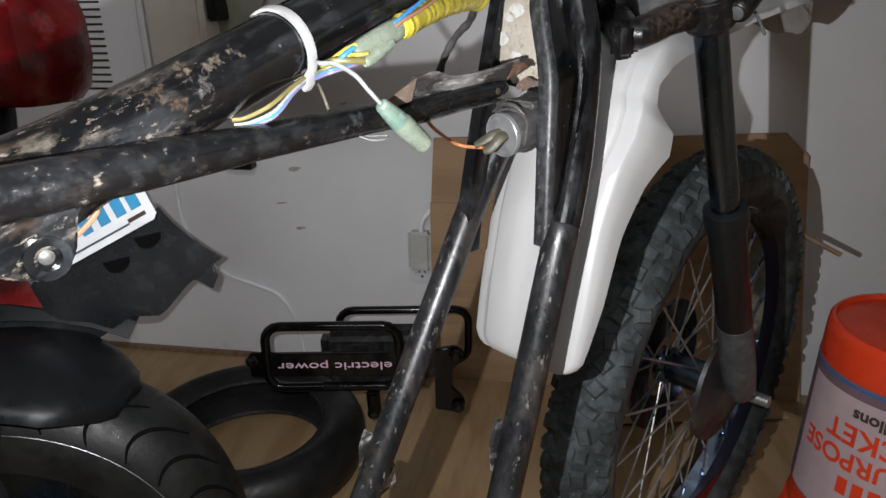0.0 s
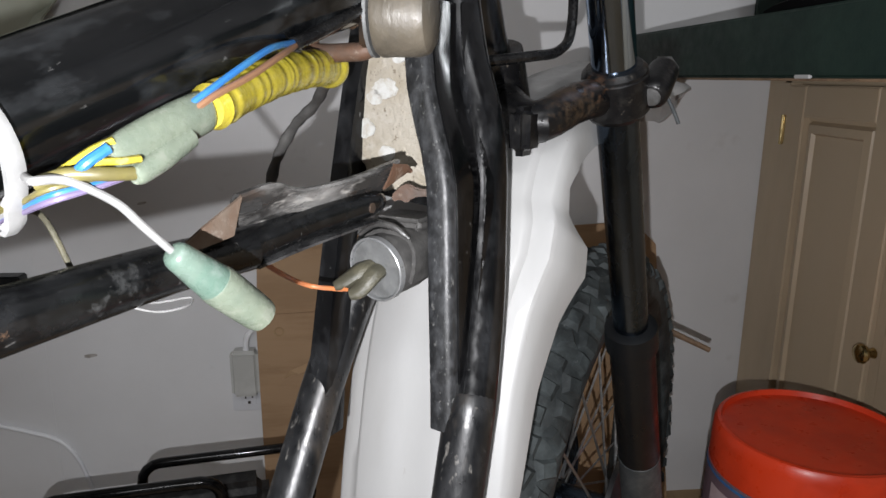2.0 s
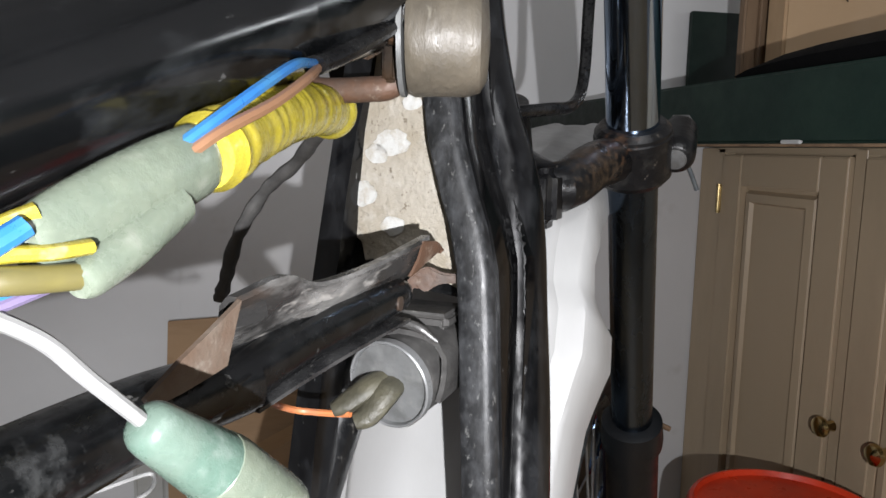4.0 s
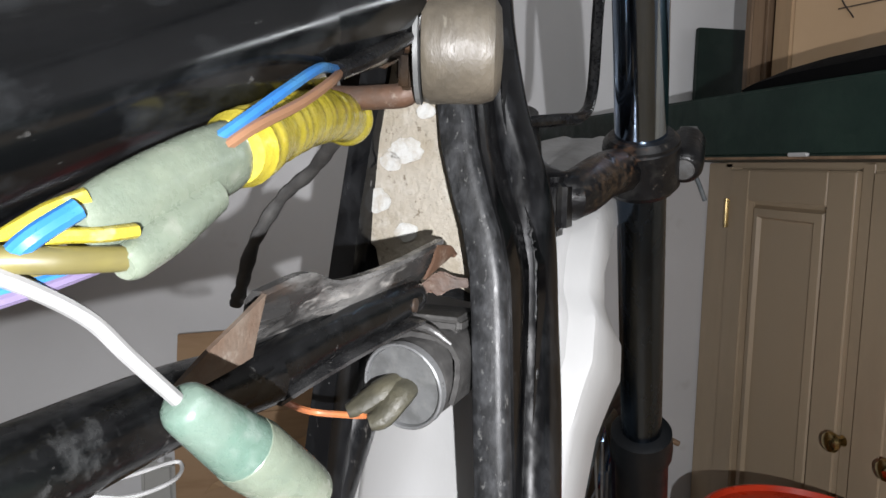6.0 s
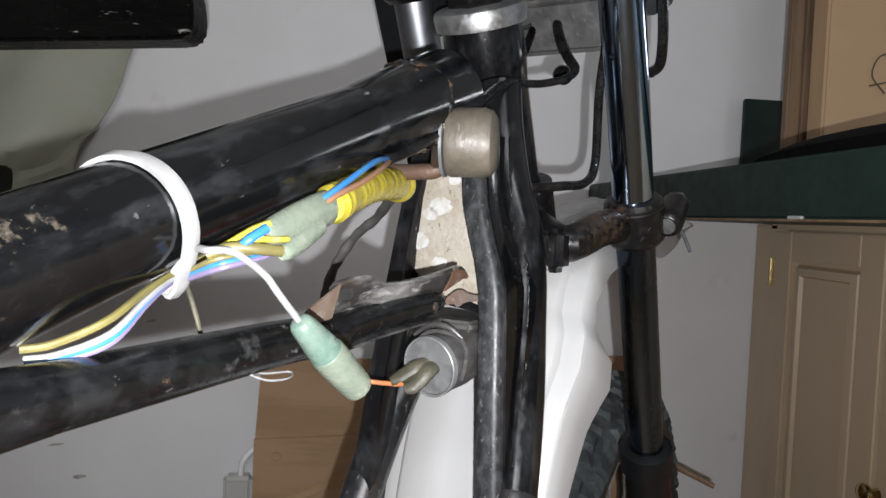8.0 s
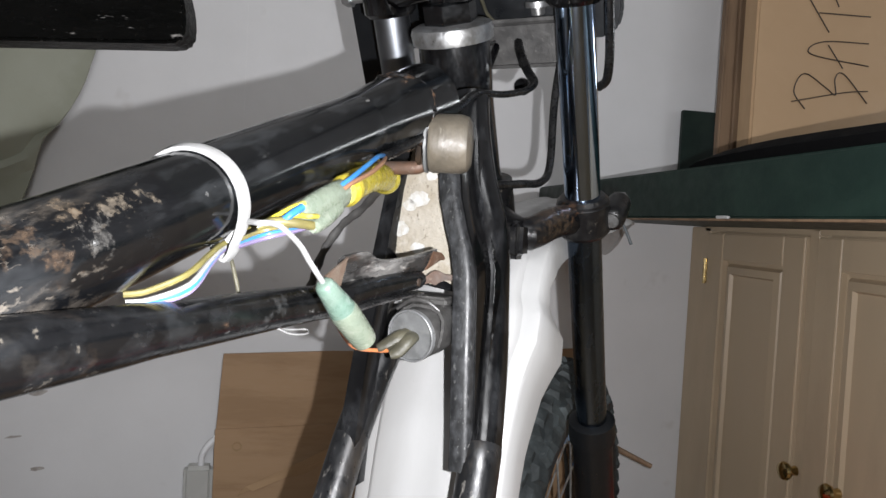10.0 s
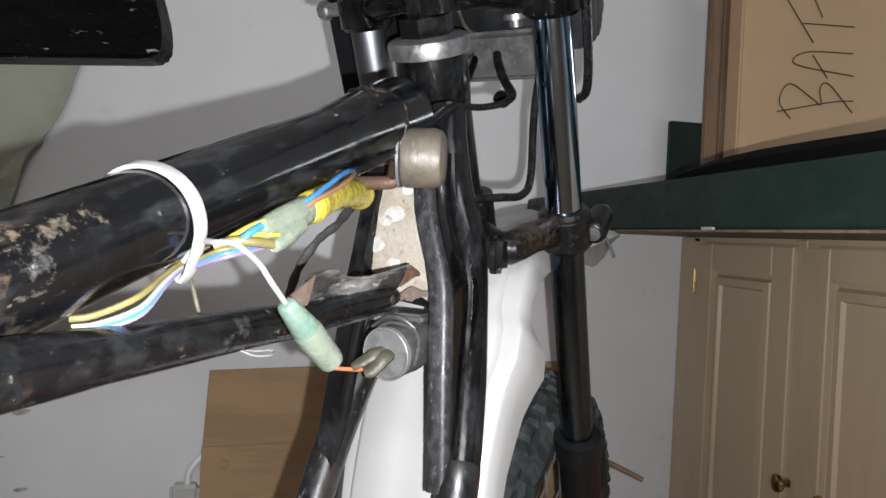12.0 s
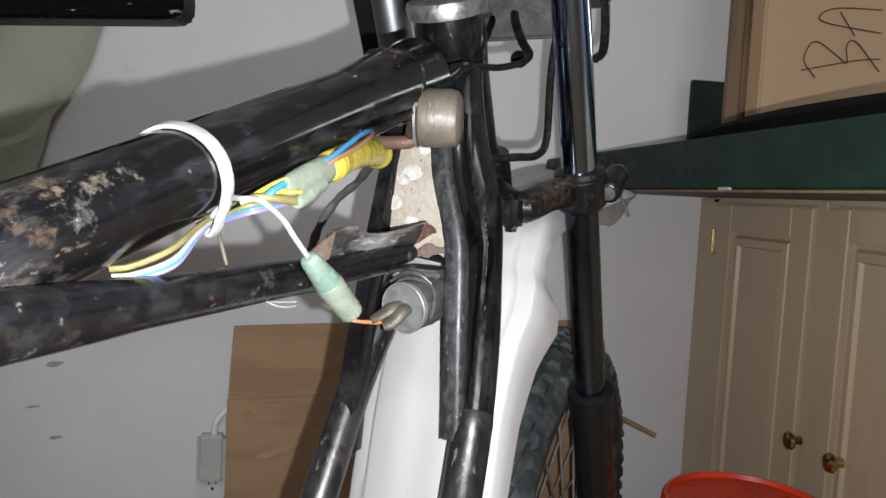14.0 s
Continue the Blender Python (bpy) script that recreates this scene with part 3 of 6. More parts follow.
def bk(a, l, z):
    """A place on the motorcycle: along it, to its right from the middle, and the height."""
    return FWD * a + RGT * (l + MID) + UPW * z


RAKE = V(0.24, 0.363, -0.9).normalized()          # down the fork
LEG_R, LEG_L = V(0.276, 0.727, 0.932), V(0.134, 0.815, 0.932)
STEM = V(0.139, 0.692, 1.062)
bike = thing("motorcycle", bk(0.6, 0, 0), "stripped black trail motorcycle with white front fender and no engine", "motorcycle")

# frame tubes
D_BACK = V(0.547, 0.76, 0.351).normalized()
BACK0 = V(-0.058, 0.371, 0.888)
b = B_()
tube(b, [BACK0 + D_BACK * s for s in (-0.36, -0.2, 0.0, 0.12, 0.27)], 0.0212, 28)
part("backbone_tube", b, BLACK, bike, "scratched black main tube with rust marks")
D_RAIL = V(0.475, 0.88, -0.007).normalized()
RAIL0 = V(-0.02, 0.394, 0.862)
b = B_()
RAIL = [RAIL0 - D_RAIL * 0.30, RAIL0 - D_RAIL * 0.1, RAIL0, RAIL0 + D_RAIL * 0.09, V(0.050, 0.500, 0.8625), V(0.072, 0.527, 0.8665), V(0.098, 0.557, 0.8725), V(0.109, 0.572, 0.8745)]
CUT = 4
tube(b, RAIL[1:CUT + 1], [0.0108, 0.0104, 0.0099, 0.0088], 20, 5)
rail = part("lower_rail", b, BLACK_DUSTY, bike, "dusty black lower frame rail")
part("rail_root", tube(B_(), [RAIL[0], RAIL[1], RAIL0 - D_RAIL * 0.04, RAIL0 - D_RAIL * 0.015], [0.0135, 0.0125, 0.0115, 0.0106], 20, 5), MOTTLED_RAIL, rail, "mottled welded rail root")
RAIL_END = [RAIL[CUT - 1], V(0.0475, 0.4990, 0.8640), V(0.0640, 0.5190, 0.8670), V(0.0850, 0.5465, 0.8690), V(0.0985, 0.5640, 0.8698), V(0.1030, 0.5700, 0.8700)]
part("rail_end", tube(B_(), RAIL_END, [0.0100, 0.0089, 0.0081, 0.0078, 0.0072, 0.0046], 20, 6, True, 0.92), BLACK_DUSTY, rail, "worn pressed rail end")
edge_lip = smooth_path([p + V(0.001, -0.001, -0.0076) for p in RAIL_END[1:5]], 5)
part("rail_lip", loft(B_(), [[p + D_RAIL.cross(UPW).normalized() * 0.006 - UPW * 0.0004, p + D_RAIL.cross(UPW).normalized() * 0.001, p - D_RAIL.cross(UPW).normalized() * 0.004] for p in edge_lip], 0.0012), BLACK_WORN, rail, "thin folded lower lip of the rail end")
LEG_UP = [(0.5625, 0.0641, 0.754), (0.5735, 0.0610, 0.775), (0.588, 0.0565, 0.810), (0.600, 0.0510, 0.850), (0.606, 0.0477, 0.880), (0.609, 0.0435, 0.905), (0.611, 0.0368, 0.925), (0.613, 0.0300, 0.945), (0.617, 0.0220, 0.980), (0.620, 0.0180, 1.010)]
dt = part("down_tube", tube(B_(), [bk(0.5625, 0.0641, 0.754), bk(0.5558, 0.0655, 0.74), bk(0.5288, 0.0655, 0.65), bk(0.4988, 0.0655, 0.55), bk(0.43, 0.0655, 0.34)], 0.0146, 24, 4), WORN_GREY, bike, "worn grey black down tube with bare patches")
part("upper_length", tube(B_(), [bk(*q) for q in LEG_UP], 0.0146, 28, 5), LEG_BLACK, dt, "gloss black upper length beside the gusset")
b = tube(B_(), [bk(0.612, -0.026, 0.835), bk(0.592, -0.0335, 0.80), bk(0.5622, -0.0383, 0.75), bk(0.5322, -0.0383, 0.70), bk(0.5022, -0.0383, 0.65), bk(0.4422, -0.0383, 0.55), bk(0.318, -0.0383, 0.34)], 0.0135, 24, 4)
part("down_tube", b, WORN_GREY, bike, "worn grey black down tube with bare patches")

# steering head
b = B_()
lathe(b, STEM - RAKE * 0.004, RAKE, [(0, 0.024), (0.006, 0.03), (0.03, 0.0305), (0.05, 0.029), (0.12, 0.029), (0.14, 0.031), (0.165, 0.031)], 32)
part("steering_head", b, LEG_BLACK, bike)
b = B_()
lathe(b, STEM + RAKE * 0.002, -RAKE, [(0, 0.029), (0.001, 0.0338), (0.010, 0.0348), (0.014, 0.0335), (0.016, 0.029), (0.0165, 0.014)], 40)
part("bearing_cap", b, ZINC, bike, "bright zinc steering bearing cover")
b = B_()
lathe(b, STEM - RAKE * 0.013, -RAKE, [(0, 0.0225), (0.0165, 0.0225), (0.0185, 0.019), (0.0188, 0.015), (0.05, 0.015)], 6)
part("stem_nut", b, BLACK, bike)

# fork legs
for leg in (LEG_R, LEG_L):
    b = B_()
    lathe(b, leg - RAKE * 0.29, RAKE, [(0, 0.012), (0.002, 0.0164), (0.30, 0.0164)], 32)
    s = part("stanchion", b, CHROME if leg is LEG_R else BRUSHED, bike, "chromed fork stanchion")
    b = lathe(B_(), leg + RAKE * 0.0101, RAKE, [(0, 0.0162), (0.25, 0.0162)], 32)
    part("stanchion_sleeve", b, DARK_CHROME, bike, "dull dark lower stanchion")
    b = B_()
    lathe(b, leg + RAKE * 0.252, RAKE, [(0, 0.018), (0.003, 0.0245), (0.02, 0.0255), (0.028, 0.025), (0.03, 0.0225), (0.04, 0.022), (0.2, 0.0225), (0.21, 0.02)], 32)
    sl = part("fork_slider", b, PLASTIC, bike, "black fork slider with scuffed grey lower end")
    part("slider_foot", lathe(B_(), leg + RAKE * 0.4525, RAKE, [(0, 0.021), (0.001, 0.0227), (0.1, 0.0235), (0.145, 0.0215), (0.16, 0.015), (0.165, 0.004)], 32), GREY_CAP, sl, "scuffed grey slider foot")

# lower yoke


def yoke(bm, c, r_out, h, arms, r_arm):
    for leg in c:
        lathe(bm, leg - RAKE * h / 2, RAKE, [(0, r_out * 0.86), (h * 0.12, r_out), (h * 0.88, r_out), (h, r_out * 0.86)], 28)
    for p in arms:
        tube(bm, p, r_arm, 14, 5)


b = B_()
LOW_R, LOW_L = LEG_R + RAKE * 0.012, LEG_L + RAKE * 0.012
MIDL = (LOW_R + LOW_L) / 2 - FWD * 0.03
yoke(b, (LOW_R, LOW_L), 0.0245, 0.036, [[LOW_R - RGT * 0.004 + RAKE * 0.002, LOW_R.lerp(bk(0.682, 0.046, 0.902), 0.5) + UPW * 0.002, bk(0.682, 0.046, 0.902), MIDL], [LOW_L + RGT * 0.012, (LOW_L + MIDL) / 2 - FWD * 0.008, MIDL]], 0.0145)
lathe(b, MIDL - RAKE * 0.03, RAKE, [(0, 0.026), (0.05, 0.026)], 24)
lyoke = part("lower_yoke", b, STAINED, bike, "greasy black lower fork yoke with rust")
BOSS0, BOSS1 = V(0.2950, 0.7090, 0.9130), V(0.3200, 0.7450, 0.9370)
STUB0, STUB1 = V(0.3220, 0.7410, 0.9180), V(0.3340, 0.7430, 0.8970)
bx = (BOSS0 - BOSS1).normalized()
part("pinch_lug", lathe(B_(), BOSS1, bx, [(0, 0.009), (0.002, 0.0115), (0.030, 0.0122), (0.036, 0.0118), (0.0395, 0.0098), (0.0405, 0.0078)], 30), STAINED, lyoke)
part("bolt", lathe(B_(), BOSS1 + bx * 0.0385, bx, [(-0.006, 0.0072), (0.002, 0.0072), (0.0032, 0.0062), (0.0036, 0.003)], 24), DULL_BOLT, lyoke, "dull steel pinch bolt")
part("bolt", lathe(B_(), BOSS1 - bx * 0.004, bx, [(-0.002, 0.0085), (0.0, 0.0105), (0.005, 0.0105)], 6), DULL_BOLT, lyoke, "dull steel nut on the clamp ear")
part("clamp_collar", lathe(B_(), LOW_R - RAKE * 0.021, RAKE, [(0, 0.0172), (0.0004, 0.0205), (0.004, 0.0238), (0.006, 0.0240)], 36), STAINED, lyoke)
part("cable_guide", tube(B_(), [STUB0, STUB0.lerp(STUB1, 0.5) + UPW * 0.001, STUB1], 0.0016, 8, 4), GREY_CAP, lyoke, "thin steel wire guide")
b = B_()
nb = bk(0.667, 0.0475, 0.898)
box(b, (-0.0075, -0.012, -0.017), (0.0075, 0.012, 0.015), frame_of(nb, RGT, FWD), 0.005)
part("steering_stop", b, STAINED, lyoke)

# upper yoke with handlebar clamps
b = B_()
UP_R, UP_L = LEG_R - RAKE * 0.194, LEG_L - RAKE * 0.194
MIDU = (UP_R + UP_L) / 2 - FWD * 0.03
yoke(b, (UP_R, UP_L), 0.0235, 0.03, [[UP_R, (UP_R + MIDU) / 2 - FWD * 0.012, MIDU], [UP_L, (UP_L + MIDU) / 2 - FWD * 0.012, MIDU]], 0.0145)
lathe(b, MIDU - RAKE * 0.016, RAKE, [(0, 0.024), (0.03, 0.024)], 24)
uyoke = part("upper_yoke", b, BLACK_GLOSS, bike, "black upper fork yoke")
for p, d in ((UP_R + RGT * 0.018 - FWD * 0.024, -FWD), (UP_L - RGT * 0.030 - FWD * 0.012, -RGT), (MIDU - RGT * 0.022 - FWD * 0.028 + UPW * 0.004, -RGT), (MIDU + RGT * 0.012 - FWD * 0.032 + UPW * 0.004, RGT)):
    b = B_()
    lathe(b, p, d, [(-0.012, 0.006), (0, 0.006), (0.0005, 0.0088), (0.007, 0.0088), (0.009, 0.0072)], 6)
    part("bolt", b, ZINC, uyoke, "zinc hexagon bolt")
b = B_()
tube(b, [MIDU - RGT * 0.022 - FWD * 0.028 + UPW * 0.004, MIDU + RGT * 0.013 - FWD * 0.032 + UPW * 0.004], 0.0115, 18)
part("clamp_boss", b, BLACK_GLOSS, uyoke)
b = B_()
lathe(b, MIDU - RAKE * 0.02, -RAKE, [(0, 0.022), (0.004, 0.0225), (0.006, 0.02), (0.0065, 0.013), (0.02, 0.0125)], 24)
part("top_nut", b, ZINC, uyoke, "zinc washer and top nut")
for s in (-1, 1):
    b = B_()
    c = (UP_R + UP_L) / 2 + RGT * s * 0.04 + FWD * 0.01
    lathe(b, c, -RAKE, [(0, 0.02), (0.05, 0.018), (0.07, 0.02)], 20)
    part("bar_riser", b, BLACK_GLOSS, uyoke)
b = B_()
hb = (UP_R + UP_L) / 2 - RAKE * 0.07 + FWD * 0.01
tube(b, [hb - RGT * 0.35 - FWD * 0.10 + UPW * 0.05, hb - RGT * 0.14 + UPW * 0.045, hb - RGT * 0.07, hb + RGT * 0.07, hb + RGT * 0.14 + UPW * 0.045, hb + RGT * 0.35 - FWD * 0.10 + UPW * 0.05], 0.011, 14, 5)
part("handlebar", b, BLACK_GLOSS, bike)

# number plate and lamp bracket ahead of the fork
b = B_()
m = frame_of((LEG_R + LEG_L) / 2 - RAKE * 0.17 + FWD * 0.05, RGT, -RAKE)
plate(b, [(-0.15, -0.13), (-0.118, -0.13), (-0.112, -0.006), (0.10, -0.006), (0.112, 0.002), (0.116, 0.014), (0.116, 0.12), (-0.15, 0.12)], 0.006, m, 0.0025)
part("headlight_mask", b, PLASTIC, bike, "black plastic headlight mask seen from behind")
b = B_()
m = frame_of((LEG_R + LEG_L) / 2 - RAKE * 0.13 + FWD * 0.035, RGT, -RAKE)
box(b, (-0.03, 0.006, -0.006), (0.085, 0.05, 0.006), m, 0.005)
part("lamp_bracket", b, HOLDER, bike, "dull grey lamp bracket with bolts")

# small fittings round the lamp bracket
lb = LEG_R - RAKE * 0.115 + FWD * 0.02 - RGT * 0.075
part("strut_rod", tube(B_(), [V(0.178, 0.735, 1.043), V(0.206, 0.741, 1.124)], 0.0034, 10), BLACK_GLOSS, bike)
part("bolt", lathe(B_(), lb + RGT * 0.034 - RAKE * 0.032 - FWD * 0.004 + UPW * 0.040, RAKE, [(-0.004, 0.011), (0.0, 0.0115), (0.001, 0.0115), (0.0015, 0.0065), (0.008, 0.0062), (0.009, 0.004)], 18), ZINC, bike, "zinc bolt with washer")
part("bolt", lathe(B_(), lb + RGT * 0.018 - RAKE * 0.002, -FWD, [(-0.006, 0.0078), (0.0, 0.0078), (0.003, 0.006), (0.0035, 0.002)], 16), BLACK_GLOSS, bike)
part("lamp_shell", lathe(B_(), LEG_R - RAKE * 0.215 + FWD * 0.055 - RGT * 0.006, FWD, [(0.0, 0.012), (0.004, 0.022), (0.014, 0.029), (0.03, 0.031), (0.045, 0.03), (0.05, 0.02)], 32), BLACK_GLOSS, bike, "rounded black lamp shell")
part("cable", tube(B_(), [LEG_R - RAKE * 0.30 + RGT * 0.026, LEG_R - RAKE * 0.18 + RGT * 0.026 + FWD * 0.012, LEG_R - RAKE * 0.125 + RGT * 0.022 + FWD * 0.02, LEG_R - RAKE * 0.115 + RGT * 0.012 + FWD * 0.028], 0.004, 10, 6), W_BLACK, bike, "black control cable")

for m_, p in ((W_RED, [V(0.160, 0.705, 1.080), V(0.175, 0.735, 1.076), V(0.186, 0.742, 1.078), V(0.200, 0.745, 1.086), V(0.204, 0.750, 1.106)]), (OLIVE, [V(0.166, 0.715, 1.106), V(0.178, 0.735, 1.098), V(0.190, 0.742, 1.096), V(0.200, 0.745, 1.112)]), (W_BLACK, [V(0.160, 0.70, 1.060), V(0.185, 0.735, 1.075), V(0.190, 0.742, 1.095), V(0.178, 0.745, 1.112)])):
    part("wire", tube(B_(), p, 0.0016, 8, 6), m_, bike, "thin loose wire behind the head")

# front wheel
wc = bk(1.05, -0.012, 0.368)
wheel = part("front_wheel", lathe(B_(), wc - RGT * 0.055, RGT, [(0, 0.02), (0.004, 0.03), (0.012, 0.033), (0.02, 0.03), (0.024, 0.026), (0.085, 0.026), (0.09, 0.034), (0.1, 0.034), (0.11, 0.018)], 32), DARK_CHROME, bike, "spoked front wheel with dusty knobbly tyre")
R_T = 0.362


def ring(bm, c, axis, profile, seg=72):
    """A closed ring: profile of (offset along the axis, radius), joined round."""
    axis = Vector(axis).normalized()
    s = axis.cross(Vector((0, 0, 1)) if abs(axis.z) < 0.9 else Vector((1, 0, 0))).normalized()
    u = s.cross(axis)
    rows = [[bm.verts.new(Vector(c) + axis * o + (s * math.cos(2 * math.pi * k / seg) + u * math.sin(2 * math.pi * k / seg)) * r) for o, r in profile] for k in range(seg)]
    n = len(profile)
    for k in range(seg):
        a, b2 = rows[k], rows[(k + 1) % seg]
        for i in range(n):
            bm.faces.new((a[i], a[(i + 1) % n], b2[(i + 1) % n], b2[i]))
    return bm


tw = 0.045
prof = [(tw * math.sin(a), R_T - 0.052 + 0.044 * math.cos(a)) for a in np.linspace(-2.3, 2.3, 17)]
tyre = part("tyre", ring(B_(), wc, RGT, prof + [(0.018, 0.262), (-0.018, 0.262)], 96), TYRE, wheel, "knobbly off-road tyre grey with dust")
# tread blocks: rows staggered across the crown
knobs = B_()
s_ = RGT.cross(UPW).normalized()
u_ = s_.cross(RGT)
rnd = random.Random(3)
for k in range(74):
    for row, (phi, w) in enumerate(((-1.15, 0.013), (-0.62, 0.012), (-0.08, 0.013), (0.5, 0.012), (1.1, 0.013))):
        th = 2 * math.pi * (k + (0.5 if row % 2 else 0.0) + rnd.uniform(-0.06, 0.06)) / 74
        out = s_ * math.cos(th) + u_ * math.sin(th)
        tan = -s_ * math.sin(th) + u_ * math.cos(th)
        n = out * math.cos(phi) + RGT * math.sin(phi)
        c = wc + out * (R_T - 0.052 + 0.044 * math.cos(phi)) + RGT * tw * math.sin(phi)
        m = frame_of(c, tan, n.cross(tan))
        m = m @ pose(0, 0, 0, 0, 0, rnd.uniform(-32, 32))
        lx, ly = rnd.uniform(0.0065, 0.0110), w * rnd.uniform(0.6, 0.95)
        vs = [knobs.verts.new(m @ V(sx * lx * f, sy * ly * f, hz)) for hz, f in ((-0.003, 1.2), (rnd.uniform(0.0035, 0.0065), 0.74)) for sx, sy in ((-1, -1), (1, -1), (1, 1), (-1, 1))]
        for q in ((4, 5, 6, 7), (0, 1, 5, 4), (1, 2, 6, 5), (2, 3, 7, 6), (3, 0, 4, 7)):
            knobs.faces.new([vs[i] for i in q])
tagged(part("tread_pattern", knobs, TYRE, tyre), kind="stuff")
part("rim", ring(B_(), wc, RGT, [(-0.026, 0.28), (-0.028, 0.272), (-0.02, 0.262), (-0.012, 0.254), (0.012, 0.254), (0.02, 0.262), (0.028, 0.272), (0.026, 0.28), (0.012, 0.268), (-0.012, 0.268)], 72), CHROME, wheel, "polished alloy rim")
part("brake_disc", ring(B_(), wc - RGT * 0.045, RGT, [(-0.002, 0.11), (0.002, 0.11), (0.002, 0.055), (-0.002, 0.055)], 48), DARK_CHROME, wheel, "dull steel brake disc")
part("hub_cover", lathe(B_(), wc + RGT * 0.045, RGT, [(0, 0.09), (0.006, 0.088), (0.012, 0.06), (0.02, 0.05), (0.026, 0.02)], 36), HUB, wheel, "dusty brown hub cover")
for k in range(36):
    side = 1 if k % 2 else -1
    lean = 1 if (k // 2) % 2 else -1
    th = 2 * math.pi * k / 36
    th2 = th + lean * radians(24)
    o = s_ * math.cos(th) + u_ * math.sin(th)
    h_ = s_ * math.cos(th2) + u_ * math.sin(th2)
    b = tube(B_(), [wc + RGT * side * 0.036 + h_ * 0.032, wc + RGT * side * 0.006 + o * 0.258], 0.0017, 6)
    part("spoke", b, ZINC, wheel)
    part("nipple", tube(B_(), [wc + RGT * side * 0.008 + o * 0.24, wc + RGT * side * 0.006 + o * 0.258], 0.0033, 6), CHROME, wheel)
part("axle", tube(B_(), [wc - RGT * 0.11, wc + RGT * 0.12], 0.009, 12), ZINC, wheel)

# white front fender: an arched shell that runs from behind the tyre, under the yoke, to the tip
b = B_()
FEN = [  # along, height, half width, side fold, crown, middle
    (0.596, 0.588, 0.050, 0.004, 0.004, -0.004),
    (0.598, 0.602, 0.066, 0.012, 0.010, -0.003),
    (0.606, 0.66, 0.069, 0.024, 0.012, 0.0),
    (0.622, 0.73, 0.069, 0.034, 0.014, 0.0),
    (0.642, 0.780, 0.0715, 0.046, 0.015, 0.0),
    (0.658, 0.815, 0.0800, 0.060, 0.015, 0.0),
    (0.668, 0.836, 0.0790, 0.056, 0.015, 0.0),
    (0.676, 0.850, 0.0715, 0.022, 0.015, 0.0),
    (0.686, 0.866, 0.0700, 0.016, 0.015, 0.0),
    (0.700, 0.882, 0.0700, 0.022, 0.015, 0.0),
    (0.724, 0.897, 0.068, 0.026, 0.015, 0.0),
    (0.78, 0.908, 0.066, 0.026, 0.016, 0.0),
    (0.88, 0.914, 0.078, 0.010, 0.026, 0.0),
    (0.97, 0.924, 0.090, 0.006, 0.028, 0.0),
    (1.03, 0.925, 0.086, 0.006, 0.022, 0.0),
    (1.10, 0.915, 0.064, 0.006, 0.012, 0.0),
    (1.17, 0.894, 0.042, 0.005, 0.006, 0.0),
    (1.215, 0.874, 0.015, 0.003, 0.003, 0.0),
]
FINE = []
for k in range(4 * (len(FEN) - 1) + 1):
    u = k / 4
    i = min(int(u), len(FEN) - 2)
    w = u - i
    q = [FEN[max(i - 1, 0)], FEN[i], FEN[i + 1], FEN[min(i + 2, len(FEN) - 1)]]
    bent = tuple(0.5 * (2 * q[1][c] + (q[2][c] - q[0][c]) * w + (2 * q[0][c] - 5 * q[1][c] + 4 * q[2][c] - q[3][c]) * w * w + (3 * q[1][c] - q[0][c] - 3 * q[2][c] + q[3][c]) * w ** 3) for c in range(6))
    FINE.append((bent[0], bent[1], q[1][2] + (q[2][2] - q[1][2]) * w, q[1][3] + (q[2][3] - q[1][3]) * w, bent[4], bent[5]))
FEN = FINE
secs = []
for i, (a, z, hw, fold, crown, mid) in enumerate(FEN):
    a0, z0 = FEN[max(i - 1, 0)][:2]
    a1, z1 = FEN[min(i + 1, len(FEN) - 1)][:2]
    t = V(a1 - a0, z1 - z0, 0).normalized()
    na, nz = -t.y, t.x            # outward, away from the wheel
    row = []
    for u, lift in ((-1.0, -1.0), (-0.985, -0.5), (-0.93, -0.06), (-0.90, 0.0), (-0.80, 0.10), (-0.72, 0.18), (-0.685, 0.42), (-0.64, 0.52), (-0.40, 0.72), (-0.20, 0.86), (-0.13, 0.78), (0, 0.80), (0.13, 0.78), (0.20, 0.86), (0.40, 0.72), (0.64, 0.52), (0.685, 0.42), (0.72, 0.18), (0.80, 0.10), (0.90, 0.0), (0.93, -0.06), (0.985, -0.5), (1.0, -1.0)):
        d = crown * lift if lift >= 0 else fold * lift
        row.append(bk(a + na * d, mid + u * hw, z + nz * d))
    secs.append(row)
loft(b, secs, 0.003)
part("front_fender", b, WHITE_PLASTIC, bike, "white moulded plastic front fender", 40)

# ---- pressed frame plates between the head and the down tubes ----
ST = [  # height, left edge, right edge, how far along the right edge lies, set-back
    (0.733, 0.0375, 0.0735, 0.572, 0.0), (0.76, 0.0370, 0.0690, 0.588, 0.0), (0.807, 0.0355, 0.0605, 0.612, 0.0), (0.850, 0.0345, 0.0540, 0.630, 0.0), (0.872, 0.0335, 0.0505, 0.640, 0.0),
    (0.890, 0.0300, 0.0470, 0.646, 0.0), (0.905, 0.0250, 0.0430, 0.650, 0.001), (0.925, 0.0195, 0.0380, 0.655, 0.002), (0.945, 0.0165, 0.0330, 0.656, 0.004), (0.972, 0.0142, 0.0302, 0.654, 0.010)]
flange, channel, seam = [], [], []
